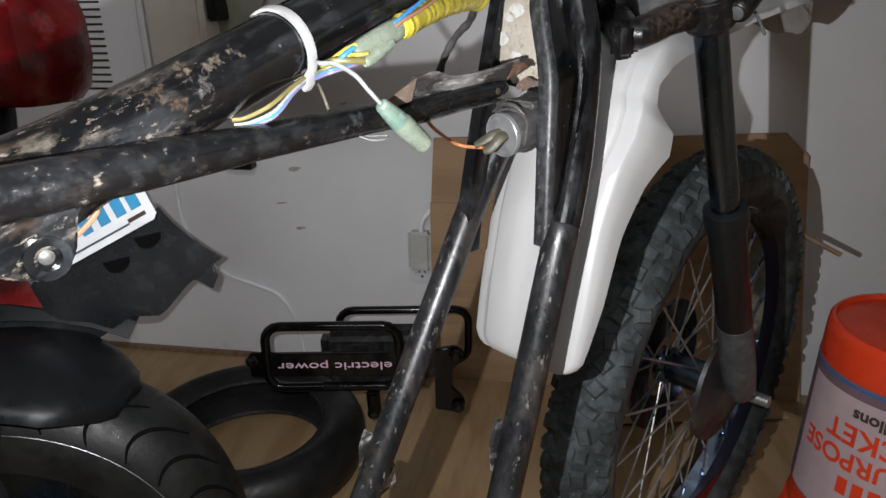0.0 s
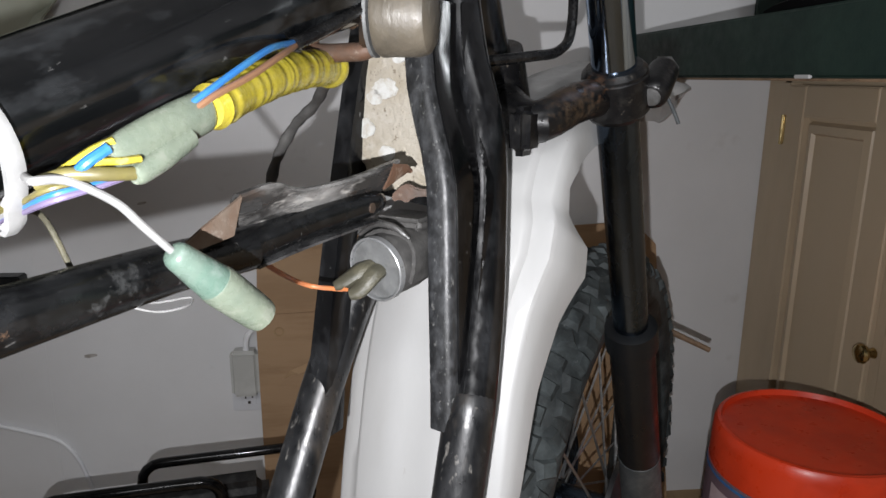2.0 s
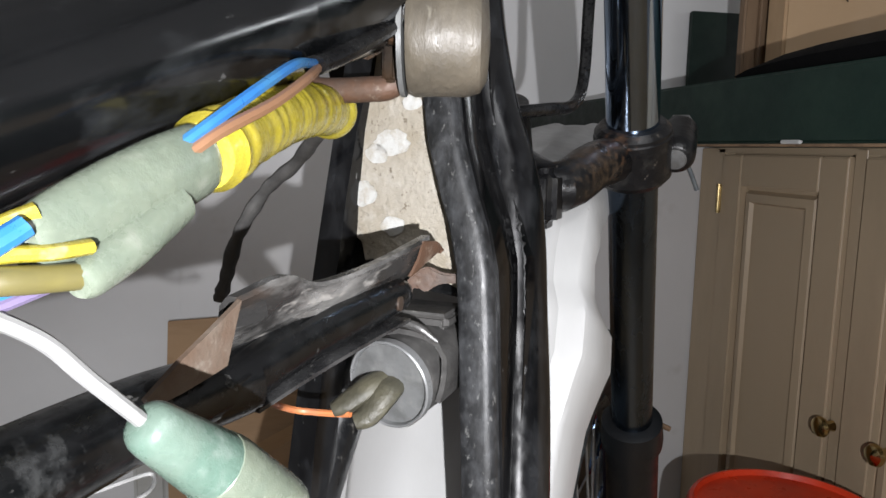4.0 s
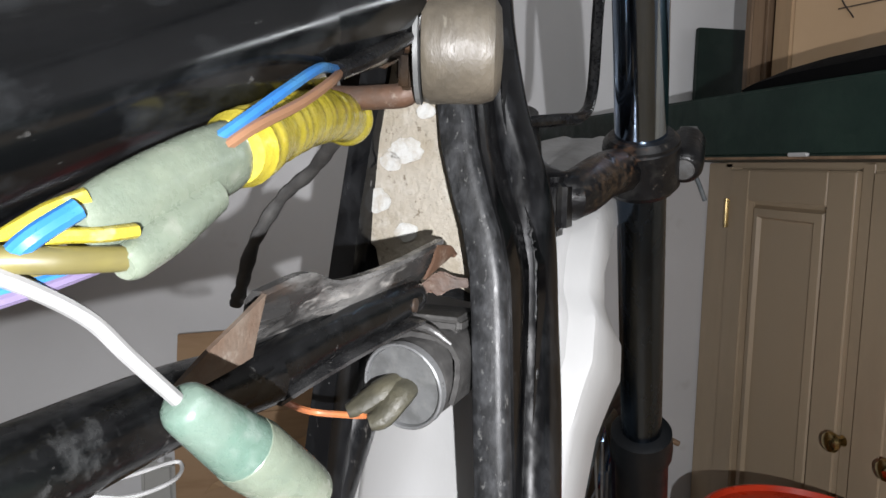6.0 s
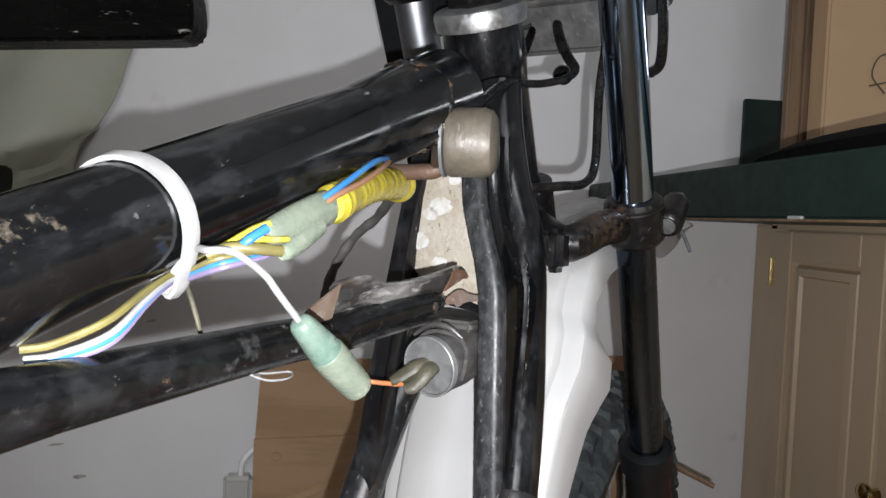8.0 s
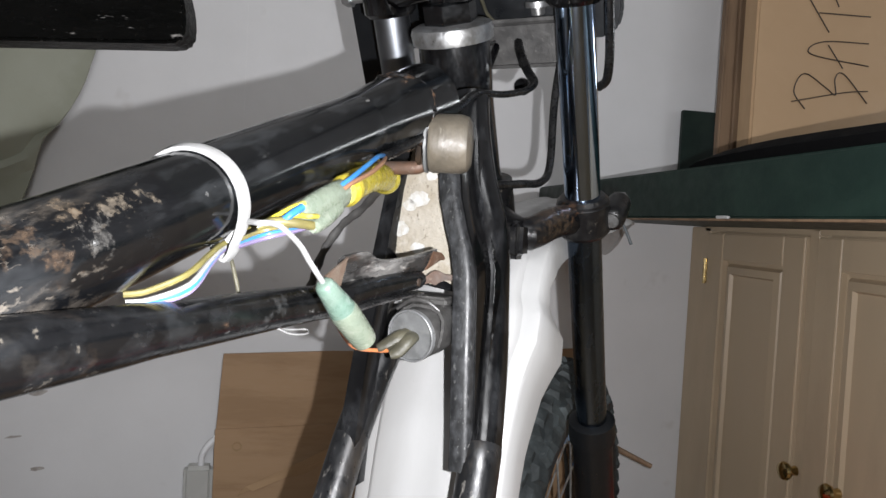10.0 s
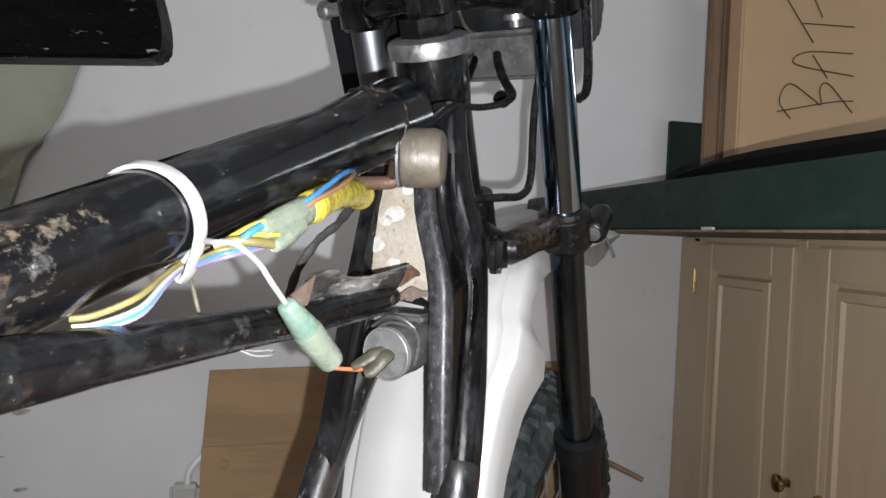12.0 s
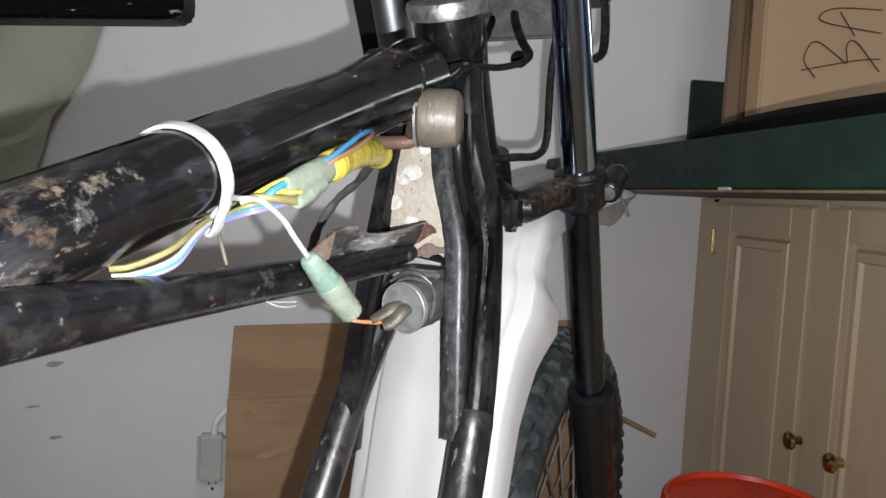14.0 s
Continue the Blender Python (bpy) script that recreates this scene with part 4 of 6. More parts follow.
for z, l0, lr, ar, da in ST:
    lean = max(0.0, (0.95 - z) / 0.205)
    a, l0, lr, ar, z = 0.565 + da - 0.02 * lean, l0 + 0.0095 * lean, lr + 0.0095 * lean, ar - 0.02 * lean, z + 0.006 * lean
    flange.append([bk(a + 0.003, l0 + 0.0003, z), bk(a + 0.0006, l0 + 0.0003, z), bk(a - 0.0002, l0 + 0.0012, z), bk(a - 0.0008, l0 + 0.006, z), bk(a - 0.0008, l0 + 0.0105, z), bk(a - 0.0002, l0 + 0.0125, z), bk(a + 0.0010, l0 + 0.0140, z), bk(a + 0.0030, l0 + 0.0149, z), bk(a + 0.007, l0 + 0.0152, z)])
    c0 = V(a + 0.006, l0 + 0.0150, 0)
    ta, tl = (float(np.interp(z, [q[2] for q in LEG_UP], [q[k] for q in LEG_UP])) for k in (0, 1))
    e = V(max(ta - 0.0115, c0.x + 0.010), max(tl - 0.0090, c0.y + 0.005), 0)
    row = [c0, c0 + V(0.006, 0.0010, 0)]
    for u, back in ((0.2, 0.010), (0.42, 0.013), (0.68, 0.009), (0.9, 0.003), (1.0, 0.0)):
        row.append((c0 + V(0.006, 0.001, 0)).lerp(e, u) + V(back, -back * 0.2, 0))
    row.append(e + V(0.006, 0.003, 0))
    channel.append([bk(p.x, p.y, z) for p in row])
    seam.append(bk(e.x - 0.0008, e.y - 0.0004, z))
part("gusset_flange", loft(B_(), flange, 0.003), BLACK_FLECK, bike, "dusty speckled black gusset flange")
part("gusset_channel", loft(B_(), channel, 0.0015), BLACK_GLOSS, bike, "gloss black pressed frame gusset", 50)
rr = random.Random(12)
bead = [p + RGT * rr.uniform(-0.0008, 0.0008) - FWD * rr.uniform(0, 0.0008) for p in smooth_path(seam[:9], 10)]
part("weld_bead", tube(B_(), bead, [rr.uniform(0.0004, 0.0013) for k in bead], 8), WELD_DARK, bike, "ragged weld between gusset and tube")

SL = [(0.712, -0.0600, -0.0400), (0.745, -0.0575, -0.0385), (0.791, -0.0515, -0.0350), (0.837, -0.0450, -0.0300), (0.876, -0.0390, -0.0235), (0.90, -0.0350, -0.0205), (0.93, -0.030, -0.0155), (0.96, -0.0245, -0.008), (0.99, -0.02, -0.003)]
SL = [(z, l0 + 0.013 * max(0.0, (0.95 - z) / 0.205), l1 + 0.0115 * max(0.0, (0.95 - z) / 0.205), -0.028 * max(0.0, (0.95 - z) / 0.205)) for z, l0, l1 in SL]
strap = [[bk(0.600 + da, l0 - 0.001, z), bk(0.580 + da, l0, z), bk(0.575 + da, l0 + 0.0015, z), bk(0.574 + da, (l0 + l1) / 2, z), bk(0.575 + da, l1 - 0.0015, z), bk(0.579 + da, l1, z), bk(0.592 + da, l1 + 0.0005, z)] for z, l0, l1, da in SL]
part("gusset_strap", loft(B_(), strap, 0.003), LEG_BLACK, bike, "dusty black pressed frame strap")
b = plate(B_(), [(-0.034, 0.866), (0.044, 0.856), (0.041, 0.89), (0.030, 0.925), (0.022, 0.985), (-0.01, 0.985), (-0.018, 0.94), (-0.026, 0.905)], 0.004, frame_of(bk(0.583, 0, 0), RGT, UPW), 0.0008)
web_plate = part("gusset_web", b, BLACK_DUSTY, bike, "dark steel web plate between the gussets")
rr = random.Random(21)
edge = [(0.043, 0.861), (0.041, 0.89), (0.030, 0.925), (0.022, 0.985), (-0.01, 0.985), (-0.018, 0.94), (-0.0245, 0.907)]
foot = [(-0.026, 0.897), (-0.0215, 0.892), (-0.022, 0.884), (-0.017, 0.880), (-0.0145, 0.872), (-0.009, 0.873), (-0.004, 0.866), (0.004, 0.868), (0.012, 0.863), (0.022, 0.865), (0.032, 0.861)]
b = plate(B_(), edge + [(x + rr.uniform(-0.0012, 0.0012), z + rr.uniform(-0.0012, 0.0012)) for x, z in foot], 0.0016, frame_of(bk(0.5785, 0, 0), RGT, UPW), 0.0004)
grey = part("putty", b, PRIMER, web_plate, "rough beige putty coat with a ragged foot")
for l, z, w, h in ((-0.015, 0.902, 0.0068, 0.0062), (0.000, 0.888, 0.0062, 0.0048), (-0.001, 0.925, 0.009, 0.006), (-0.008, 0.920, 0.006, 0.005), (0.009, 0.942, 0.005, 0.0035)):
    o = []
    rr = random.Random(int(z * 1000))
    for k in range(20):
        f = rr.uniform(0.80, 1.04)
        o.append((l + w * f * math.cos(k * math.pi / 10), z + h * f * math.sin(k * math.pi / 10)))
    part("filler_patch", plate(B_(), o, 0.0012, frame_of(bk(0.5770, 0, 0), RGT, UPW), 0.0003), WHITE_SPOT, web_plate, "white filler patch")

# weld collar where the main tube meets the head
s_v = D_BACK.cross(UPW).normalized()
u_v = s_v.cross(D_BACK)
b = tube(B_(), [BACK0 + D_BACK * (0.258 + 0.006 * math.sin(3 * k * 0.1963) + random.uniform(-0.0012, 0.0012)) + (s_v * math.cos(k * 0.1963) + u_v * math.sin(k * 0.1963)) * (0.0236 + random.uniform(-0.0006, 0.0008)) for k in range(33)], [random.uniform(0.0016, 0.0036) for k in range(33)], 8)
part("weld_bead", b, WELD, bike, "rusty weld bead")
# flared gusset from the main tube into the head
b = B_()
tube(b, [BACK0 + D_BACK * 0.20, BACK0 + D_BACK * 0.23, BACK0 + D_BACK * 0.26, BACK0 + D_BACK * 0.295], [0.0209, 0.0235, 0.0255, 0.0265], 28, 3)
part("head_socket", b, BLACK, bike)

# rear part of the main tube: seam, bolt and rust
SIDE = D_BACK.cross(UPW).normalized()
OVER = SIDE.cross(D_BACK)
b = B_()
tube(b, [BACK0 + D_BACK * s for s in (-0.36, -0.19, -0.12, -0.085, -0.06, -0.03, 0.01, 0.045)], [0.033, 0.0315, 0.0285, 0.0255, 0.0236, 0.0225, 0.0217, 0.02125], 36, 5)
part("seat_junction", b, MOTTLED, bike, "rust stained welded junction of the frame")
b = B_()
pts = [BACK0 + D_BACK * (-0.165 + 0.012 * k) + (SIDE * math.cos(-0.1 + 0.02 * k) + OVER * math.sin(-0.1 + 0.02 * k)) * (0.0295 - 0.0007 * k) for k in range(11)]
tube(b, pts, 0.0028, 8)
part("weld_bead", b, MOTTLED, bike, "rusty weld bead")
web = []
for k in range(8):
    q = -0.30 + 0.04 * k
    up_ = BACK0 + D_BACK * q + SIDE * 0.016 - OVER * 0.014
    lo_ = RAIL0 + D_RAIL * (q * 1.02 - 0.005) + D_RAIL.cross(UPW).normalized() * 0.008 + UPW * 0.005
    web.append([up_ + OVER * 0.006, up_, up_.lerp(lo_, 0.35) - SIDE * 0.003, up_.lerp(lo_, 0.7) - SIDE * 0.003, lo_, lo_ - UPW * 0.004])
part("junction_web", loft(B_(), web, 0.004), MOTTLED, bike, "welded web joining the two frame tubes")
b = B_()
c = V(-0.0379, 0.3591, 0.8952)
lathe(b, c - SIDE * 0.0045, SIDE, [(0, 0.0013), (0.0030, 0.0013), (0.0036, 0.0007)], 12)
part("bolt", b, SCREW, bike, "dull screw end in the main tube")

# sheet bracket riding on the front of the lower rail
RS = D_RAIL.cross(UPW).normalized()
CREASE = smooth_path([V(0.0475, 0.4860, 0.8772), V(0.0600, 0.5060, 0.8766), V(0.0760, 0.5290, 0.8758), V(0.0930, 0.5530, 0.8756), V(0.1060, 0.5700, 0.8768)], 5)
CREST = smooth_path([V(0.0492, 0.4870, 0.8868), V(0.0610, 0.5010, 0.8892), V(0.0705, 0.5150, 0.8845), V(0.0900, 0.5440, 0.8848), V(0.1135, 0.5740, 0.8898)], 5)
secs = []
for k, (c, p) in enumerate(zip(CREASE, CREST)):
    u = k / (len(CREASE) - 1)
    dent = 0.0016 * math.sin(u * 19) * (1 - u)
    secs.append([c - UPW * 0.004 - RS * 0.004, c - UPW * 0.0016 - RS * 0.0012, c - RS * 0.0002, c.lerp(p, 0.28) + RS * (0.0010 + dent), c.lerp(p, 0.62) + RS * (0.0004 - dent), c.lerp(p, 0.92) + RS * 0.0012, p + RS * 0.0006 + UPW * 0.0005, p - RS * 0.0022 + UPW * 0.0006, p - RS * 0.0045 - UPW * 0.002, p - RS * 0.0055 - UPW * 0.010])
br = part("rail_bracket", loft(B_(), secs, 0.0014), SCUFFED, bike, "scuffed folded steel bracket with rusty ends", 28)
flap = [[V(0.0496, 0.4868, 0.8868), V(0.0480, 0.4850, 0.8800), V(0.0462, 0.4835, 0.8720)], [V(0.0450, 0.4795, 0.8832), V(0.0438, 0.4785, 0.8770), V(0.0428, 0.4780, 0.8712)], [V(0.0385, 0.4700, 0.8782), V(0.0380, 0.4695, 0.8745), V(0.0378, 0.4690, 0.8706)], [V(0.0325, 0.4605, 0.8728), V(0.0330, 0.4605, 0.8718), V(0.0335, 0.4605, 0.8708)]]
part("bent_flap", loft(B_(), flap, 0.0013), FLAP, br, "rusty bent end of the bracket", 20)
# rounded tongue at the far end of the bracket
tip = []
for k in range(7):
    u = k / 6
    top, low = V(0.1095, 0.5690, 0.8888).lerp(V(0.1195, 0.5805, 0.8872), u), V(0.1045, 0.5660, 0.8760).lerp(V(0.1185, 0.5790, 0.8840), u ** 1.5)
    top = top - UPW * 0.004 * max(0.0, u - 0.6) ** 2 * 6
    tip.append([low + RS * 0.0012, low.lerp(top, 0.5) + RS * 0.0022, top + RS * 0.0016, top - RS * 0.0018])
part("rusty_tip", loft(B_(), tip, 0.0012), RUST, br, "rounded rusty tip of the bracket", 28)
rr = random.Random(4)
o = [(0.020, 0.0045), (0.012, 0.0050), (0.006, 0.0085), (0.001, 0.0070), (-0.004, 0.0025), (-0.0075, -0.002), (-0.006, -0.0085), (-0.001, -0.0070), (0.003, -0.0105), (0.0055, -0.0060), (0.011, -0.0035), (0.020, -0.0030)]
b = plate(B_(), [(x + rr.uniform(-0.0006, 0.0006), y + rr.uniform(-0.0006, 0.0006)) for x, y in [(p[0] * 0.8, p[1] * 0.62) for p in o]], 0.0036, frame_of(bk(0.562, 0.0200, 0.8690), RGT + FWD * 0.25, UPW), 0.0008)
part("rusty_tab", b, RUST, bike, "flaking rusty steel tab")
part("rail_hole", lathe(B_(), V(0.0930, 0.5570, 0.8690) + RS * 0.0068, RS, [(0, 0.0026), (0.0012, 0.0026), (0.0013, 0.0016)], 14), INK, bike, "dark hole in the rail end")

# rubber buffer with its steel bracket
b = B_()
bd = (RGT + FWD * 0.35).normalized()
lathe(b, bk(0.525, 0.030, 0.960), bd, [(0, 0.014), (0.0008, 0.0185), (0.003, 0.0196), (0.010, 0.0193), (0.021, 0.0194), (0.0255, 0.0180), (0.0280, 0.0140), (0.0288, 0.004)], 36)
part("rubber_buffer", b, RUBBER_TAN, bike, "worn tan rubber buffer")
part("buffer_washer", lathe(B_(), bk(0.525, 0.030, 0.960) - bd * 0.0025, bd, [(0, 0.012), (0.0005, 0.0196), (0.0022, 0.0196), (0.0026, 0.012)], 32), CAP_FACE, bike, "pale washer of the buffer")
b = box(B_(), (-0.0035, -0.012, -0.012), (0.0025, 0.012, 0.046), frame_of(bk(0.53, 0.0265, 0.957), RGT, FWD), 0.0015)
part("buffer_plate", b, STAINED, bike, "dusty black plate that carries the buffer")
b = tube(B_(), [bk(0.530, 0.004, 0.972), bk(0.525, -0.004, 0.961), bk(0.522, -0.0085, 0.951), bk(0.521, -0.0075, 0.9445), bk(0.521, 0.000, 0.9430), bk(0.522, 0.016, 0.9432), bk(0.524, 0.0245, 0.9445), bk(0.526, 0.0270, 0.952), bk(0.528, 0.0275, 0.985)], 0.0046, 12, 5)
box(b, (-0.0038, -0.003, -0.020), (0.0038, 0.003, 0.022), frame_of(bk(0.535, 0.0195, 0.970), RGT, FWD), 0.001)
part("buffer_bracket", b, RUST, bike, "rusty bent steel bracket")

# round electrical unit with two rubber boots
b = B_()
cd = (-FWD * 0.93 - RGT * 0.10 - UPW * 0.10).normalized()
cc = bk(0.541, 0.0165, 0.829)
lathe(b, cc - cd * 0.034, cd, [(0, 0.013), (0.002, 0.0175), (0.012, 0.0185), (0.032, 0.0178), (0.034, 0.0165)], 36)
unit = part("flasher_unit", b, HOLDER, bike, "round grey electrical unit in a rubber holder")
part("rim_ring", ring(B_(), cc, cd, [(-0.001, 0.0186), (0.0026, 0.0185), (0.0032, 0.0179), (0.0028, 0.0172), (-0.001, 0.0166)], 40), ALU, unit, "bright metal rim")
part("cap", lathe(B_(), cc - cd * 0.001, cd, [(0, 0.0168), (0.0018, 0.0168), (0.0016, 0.0150), (0.002, 0.001)], 36), CAP_FACE, unit)
for dl, dz, bend in ((-0.010, -0.002, 0.004), (0.001, -0.006, 0.006)):
    p = cc + RGT * (dl * 0.4) + UPW * (dz * 0.3 + 0.001)
    tube_b = tube(B_(), [p, p + cd * 0.006 + RGT * dl * 0.25 - UPW * 0.001, p + cd * 0.012 + RGT * (dl * 0.5 - 0.004) - UPW * (0.002 + bend), p + cd * 0.015 + RGT * (dl * 0.5 - 0.008) - UPW * (0.004 + bend)], [0.0062, 0.0064, 0.0054, 0.0036], 14, 4, True, 0.7)
    part("rubber_boot", tube_b, OLIVE, unit, "olive rubber terminal boot")
# rubber strap folded over the top of the unit, with a lip and a fold
HM = frame_of(cc - cd * 0.018, RGT, FWD)
rows = []
for k in range(13):
    a = radians(-25 + 205 * k / 12)
    r0 = 0.0192 + 0.0035 * max(0.0, math.cos(a * 2 - 1.3)) ** 2
    rows.append([HM @ V(r0 * math.cos(a) + 0.001, y, r0 * math.sin(a) * 1.06) for y in (-0.0155, -0.015, -0.008, 0.004, 0.016)])
part("holder", loft(B_(), rows, 0.0022), HOLDER, unit, "dusty rubber strap round the unit")
part("holder_fold", tube(B_(), [HM @ V(-0.016, -0.0150, 0.0150), HM @ V(-0.004, -0.0165, 0.0225), HM @ V(0.008, -0.0165, 0.0222), HM @ V(0.017, -0.0150, 0.0165)], [0.0010, 0.0019, 0.0019, 0.0010], 10, 5), HOLDER, unit)
b = box(B_(), (-0.014, -0.004, 0.0175), (0.0165, 0.022, 0.0245), HM, 0.0022)
part("holder_tab", b, HOLDER, unit)
bo = cc + cd * 0.015 - RGT * 0.012 - UPW * 0.008
part("wire", tube(B_(), [bo + RGT * 0.003, bo - RGT * 0.004 - UPW * 0.001, V(0.0613, 0.5879, 0.8203), V(0.0481, 0.5509, 0.8416), V(0.0421, 0.5529, 0.8516)], 0.0014, 8, 6), W_ORANGE, unit, "orange wire")

# ---- wiring along the main tube ----
har = thing("wiring_harness", BACK0 + D_BACK * 0.06 - OVER * 0.03, "loose coloured wiring tied under the main tube, with taped joint", "wiring")
TIE = BACK0 + D_BACK * 0.070
pts = []
for k in range(120):
    th = 2 * math.pi * k / 120
    deg = math.degrees(th) - (360 if th > math.pi else 0)
    r = float(np.interp(deg, (-180, -110, -76, -73, -70, -66, -60, -50, -28, 0, 100, 180), (0.0205, 0.0164, 0.0160, 0.0200, 0.0270, 0.0284, 0.0276, 0.0250, 0.0229, 0.0220, 0.0215, 0.0205)))
    pts.append(TIE + D_BACK * (0.002 * math.sin(th) + 0.006 * math.cos(th)) + (SIDE * math.cos(th) + OVER * math.sin(th)) * r)
b = B_()
rows = []
for k in range(120):
    th = 2 * math.pi * k / 120
    n = (SIDE * math.cos(th) + OVER * math.sin(th))
    c = pts[k]
    rows.append([c - D_BACK * 0.0030, c + n * 0.0018 - D_BACK * 0.0030, c + n * 0.0026, c + n * 0.0018 + D_BACK * 0.0030, c + D_BACK * 0.0030])
rows.append(rows[0])
loft(b, rows)
part("zip_tie", b, W_WHITE, har, "broad white cable tie")
UND = TIE + SIDE * 0.0098 - OVER * 0.0220
for i, (m_, off, r) in enumerate(((W_YELLOW, -0.0026, 0.0013), (W_WHITE, 0.0004, 0.00105), (W_PURPLE, 0.0024, 0.0009), (W_BLUE, 0.0012, 0.0009))):
    drop = V(0.3, 0.1, -1).normalized() * off
    part("wire", tube(B_(), [V(-0.036, 0.386, 0.8725) + drop, V(-0.028, 0.389, 0.8735) + drop * 1.1, V(-0.015, 0.394, 0.8795) + drop * 1.2 - V(0, 0, 0.0004 * i), TIE - D_BACK * 0.014 + SIDE * 0.0165 - OVER * 0.0215 + drop * 0.8, UND + D_BACK * 0.002 + drop * 0.5, UND + D_BACK * 0.014 + drop * 0.5, UND + D_BACK * 0.035 + drop + V(0.004, 0, 0.003)], r, 8, 6), m_, har)
# the white lead that hangs down to its joint
C0, C1 = V(0.0370, 0.4365, 0.8775), V(0.0605, 0.4620, 0.8455)
part("wire", tube(B_(), [TIE + SIDE * 0.0120 - OVER * 0.0195 + D_BACK * 0.002, TIE + SIDE * 0.0185 - OVER * 0.0125 + D_BACK * 0.007, V(0.0100, 0.4110, 0.9040), V(0.0150, 0.4140, 0.9040), V(0.0190, 0.4180, 0.9020), V(0.0260, 0.4260, 0.8950), V(0.0310, 0.4310, 0.8870), C0 + (C1 - C0) * 0.06], 0.00135, 10, 8), W_WHITE, har, "white lead")
cj = (C1 - C0).normalized()
part("connector", lathe(B_(), C0, cj, [(0, 0.0026), (0.0008, 0.0040), (0.002, 0.0047), (0.004, 0.0051), (0.012, 0.0060), (0.019, 0.0068), (0.024, 0.0071), (0.0245, 0.0060)], 20), SLEEVE_TIP, har, "teal plastic bullet connector sleeve")
part("connector", lathe(B_(), C0 + cj * 0.019, cj, [(0, 0.0058), (0.0012, 0.0070), (0.004, 0.0074), (0.010, 0.0072), (0.019, 0.0069), (0.0245, 0.0066), (0.0265, 0.0062), (0.0272, 0.0050), (0.0262, 0.0046), (0.022, 0.0044)], 20), SLEEVE, har, "milky plastic bullet connector sleeve")
# taped joint and its milky sleeve
SR = V(0.0455, 0.4600, 0.9205)
SLF = V(0.0255, 0.4245, 0.9085)
sd = (SR - SLF).normalized()
part("connector", tube(B_(), [SLF, SLF + sd * 0.002, SLF + sd * 0.008, SLF + sd * 0.018, SLF + sd * 0.030, SR - sd * 0.002, SR], [0.0030, 0.0038, 0.0046, 0.0052, 0.0055, 0.0053, 0.0046], 16, 3, True, 1.35), SLEEVE, har, "milky plastic bullet connector sleeve")
LOBE = V(0.0315, 0.4265, 0.9025)
part("connector", tube(B_(), [LOBE, LOBE + V(0.0010, 0.0020, 0.0008), LOBE + V(0.0050, 0.010, 0.0044), LOBE + V(0.0105, 0.022, 0.0100)], [0.0022, 0.0032, 0.0040, 0.0040], 16, 4), SLEEVE, har, "lower lobe of the milky connector sleeve")
# wires that leave the sleeve towards the tie
for p, r in (([V(0.0085, 0.4220, 0.9035), V(0.0150, 0.4225, 0.9070), V(0.0220, 0.4235, 0.9110), V(0.0270, 0.4260, 0.9130)], [0.0006, 0.0014, 0.0022, 0.0026]), ([V(0.0190, 0.4215, 0.9062), V(0.0240, 0.4220, 0.9078), V(0.0290, 0.4240, 0.9078), V(0.0330, 0.4280, 0.9080)], [0.0010, 0.0018, 0.0018, 0.0018])):
    part("tape_end", tube(B_(), p, r, 10, 5, True, 0.7), YELLOW, har, "loose flat end of yellow tape")
part("wire", tube(B_(), [V(0.0185, 0.4185, 0.9050), V(0.0220, 0.4185, 0.9082), V(0.0268, 0.4220, 0.9118)], 0.0017, 10, 5), W_BLUE, har)
part("wire", tube(B_(), [V(0.0080, 0.4165, 0.9022), V(0.0160, 0.4175, 0.9048), V(0.0250, 0.4210, 0.9044), LOBE + V(0.002, 0.003, 0.001)], 0.0021, 12, 6), W_YELLOW, har, "ochre wire entering the sleeve")
T1 = V(0.079, 0.594, 0.936)
b = B_()
n = 90
rr = random.Random(8)
tube(b, [SR + (T1 - SR) * (0.0 + k / n) + V(0, 0, 0.004 * math.sin(k / n * 3.1)) for k in range(n + 1)], [0.0066, 0.0072] + [0.0078 + 0.0012 * k / n + rr.uniform(-0.00022, 0.00022) + 0.00025 * math.sin(k * 0.9 + 2 * math.sin(k * 0.31)) for k in range(n - 6)] + [0.0098, 0.0104, 0.0106, 0.0104, 0.0085], 24)
part("tape_wrap", b, YELLOW, har, "wrinkled yellow insulating tape")
for m_, o in ((W_YELLOW, V(0, 0, 0.0008)), (W_BLUE, V(0.001, 0, -0.0008)), (W_PURPLE, V(0.0015, -0.0005, -0.0022))):
    part("wire", tube(B_(), [UND + D_BACK * 0.004 + SIDE * 0.002 + o * 0.6, V(0.0110, 0.4150, 0.9000) + o, V(0.0205, 0.4225, 0.9018) + o * 0.7, V(0.0275, 0.4300, 0.9030) + o * 0.3], 0.0010, 8, 5), m_, har)
JO = V(0.0695, 0.515, 0.9445)
for m_, o in ((W_BLUE, V(0, 0, 0.0016)), (W_BROWN, V(0.0022, 0, -0.0014))):
    part("wire", tube(B_(), [SR - sd * 0.010 + V(0.002, -0.001, 0.0040) + o * 0.5, SR - sd * 0.001 + V(0.0035, -0.0028, 0.0062) + o * 0.6, SR.lerp(JO, 0.3) + V(0.004, -0.006, 0.0055) + o * 1.1, SR.lerp(JO, 0.65) + V(0.003, -0.006, 0.004) + o * 1.1, JO + o * 0.4], 0.0013, 8, 6), m_, har)
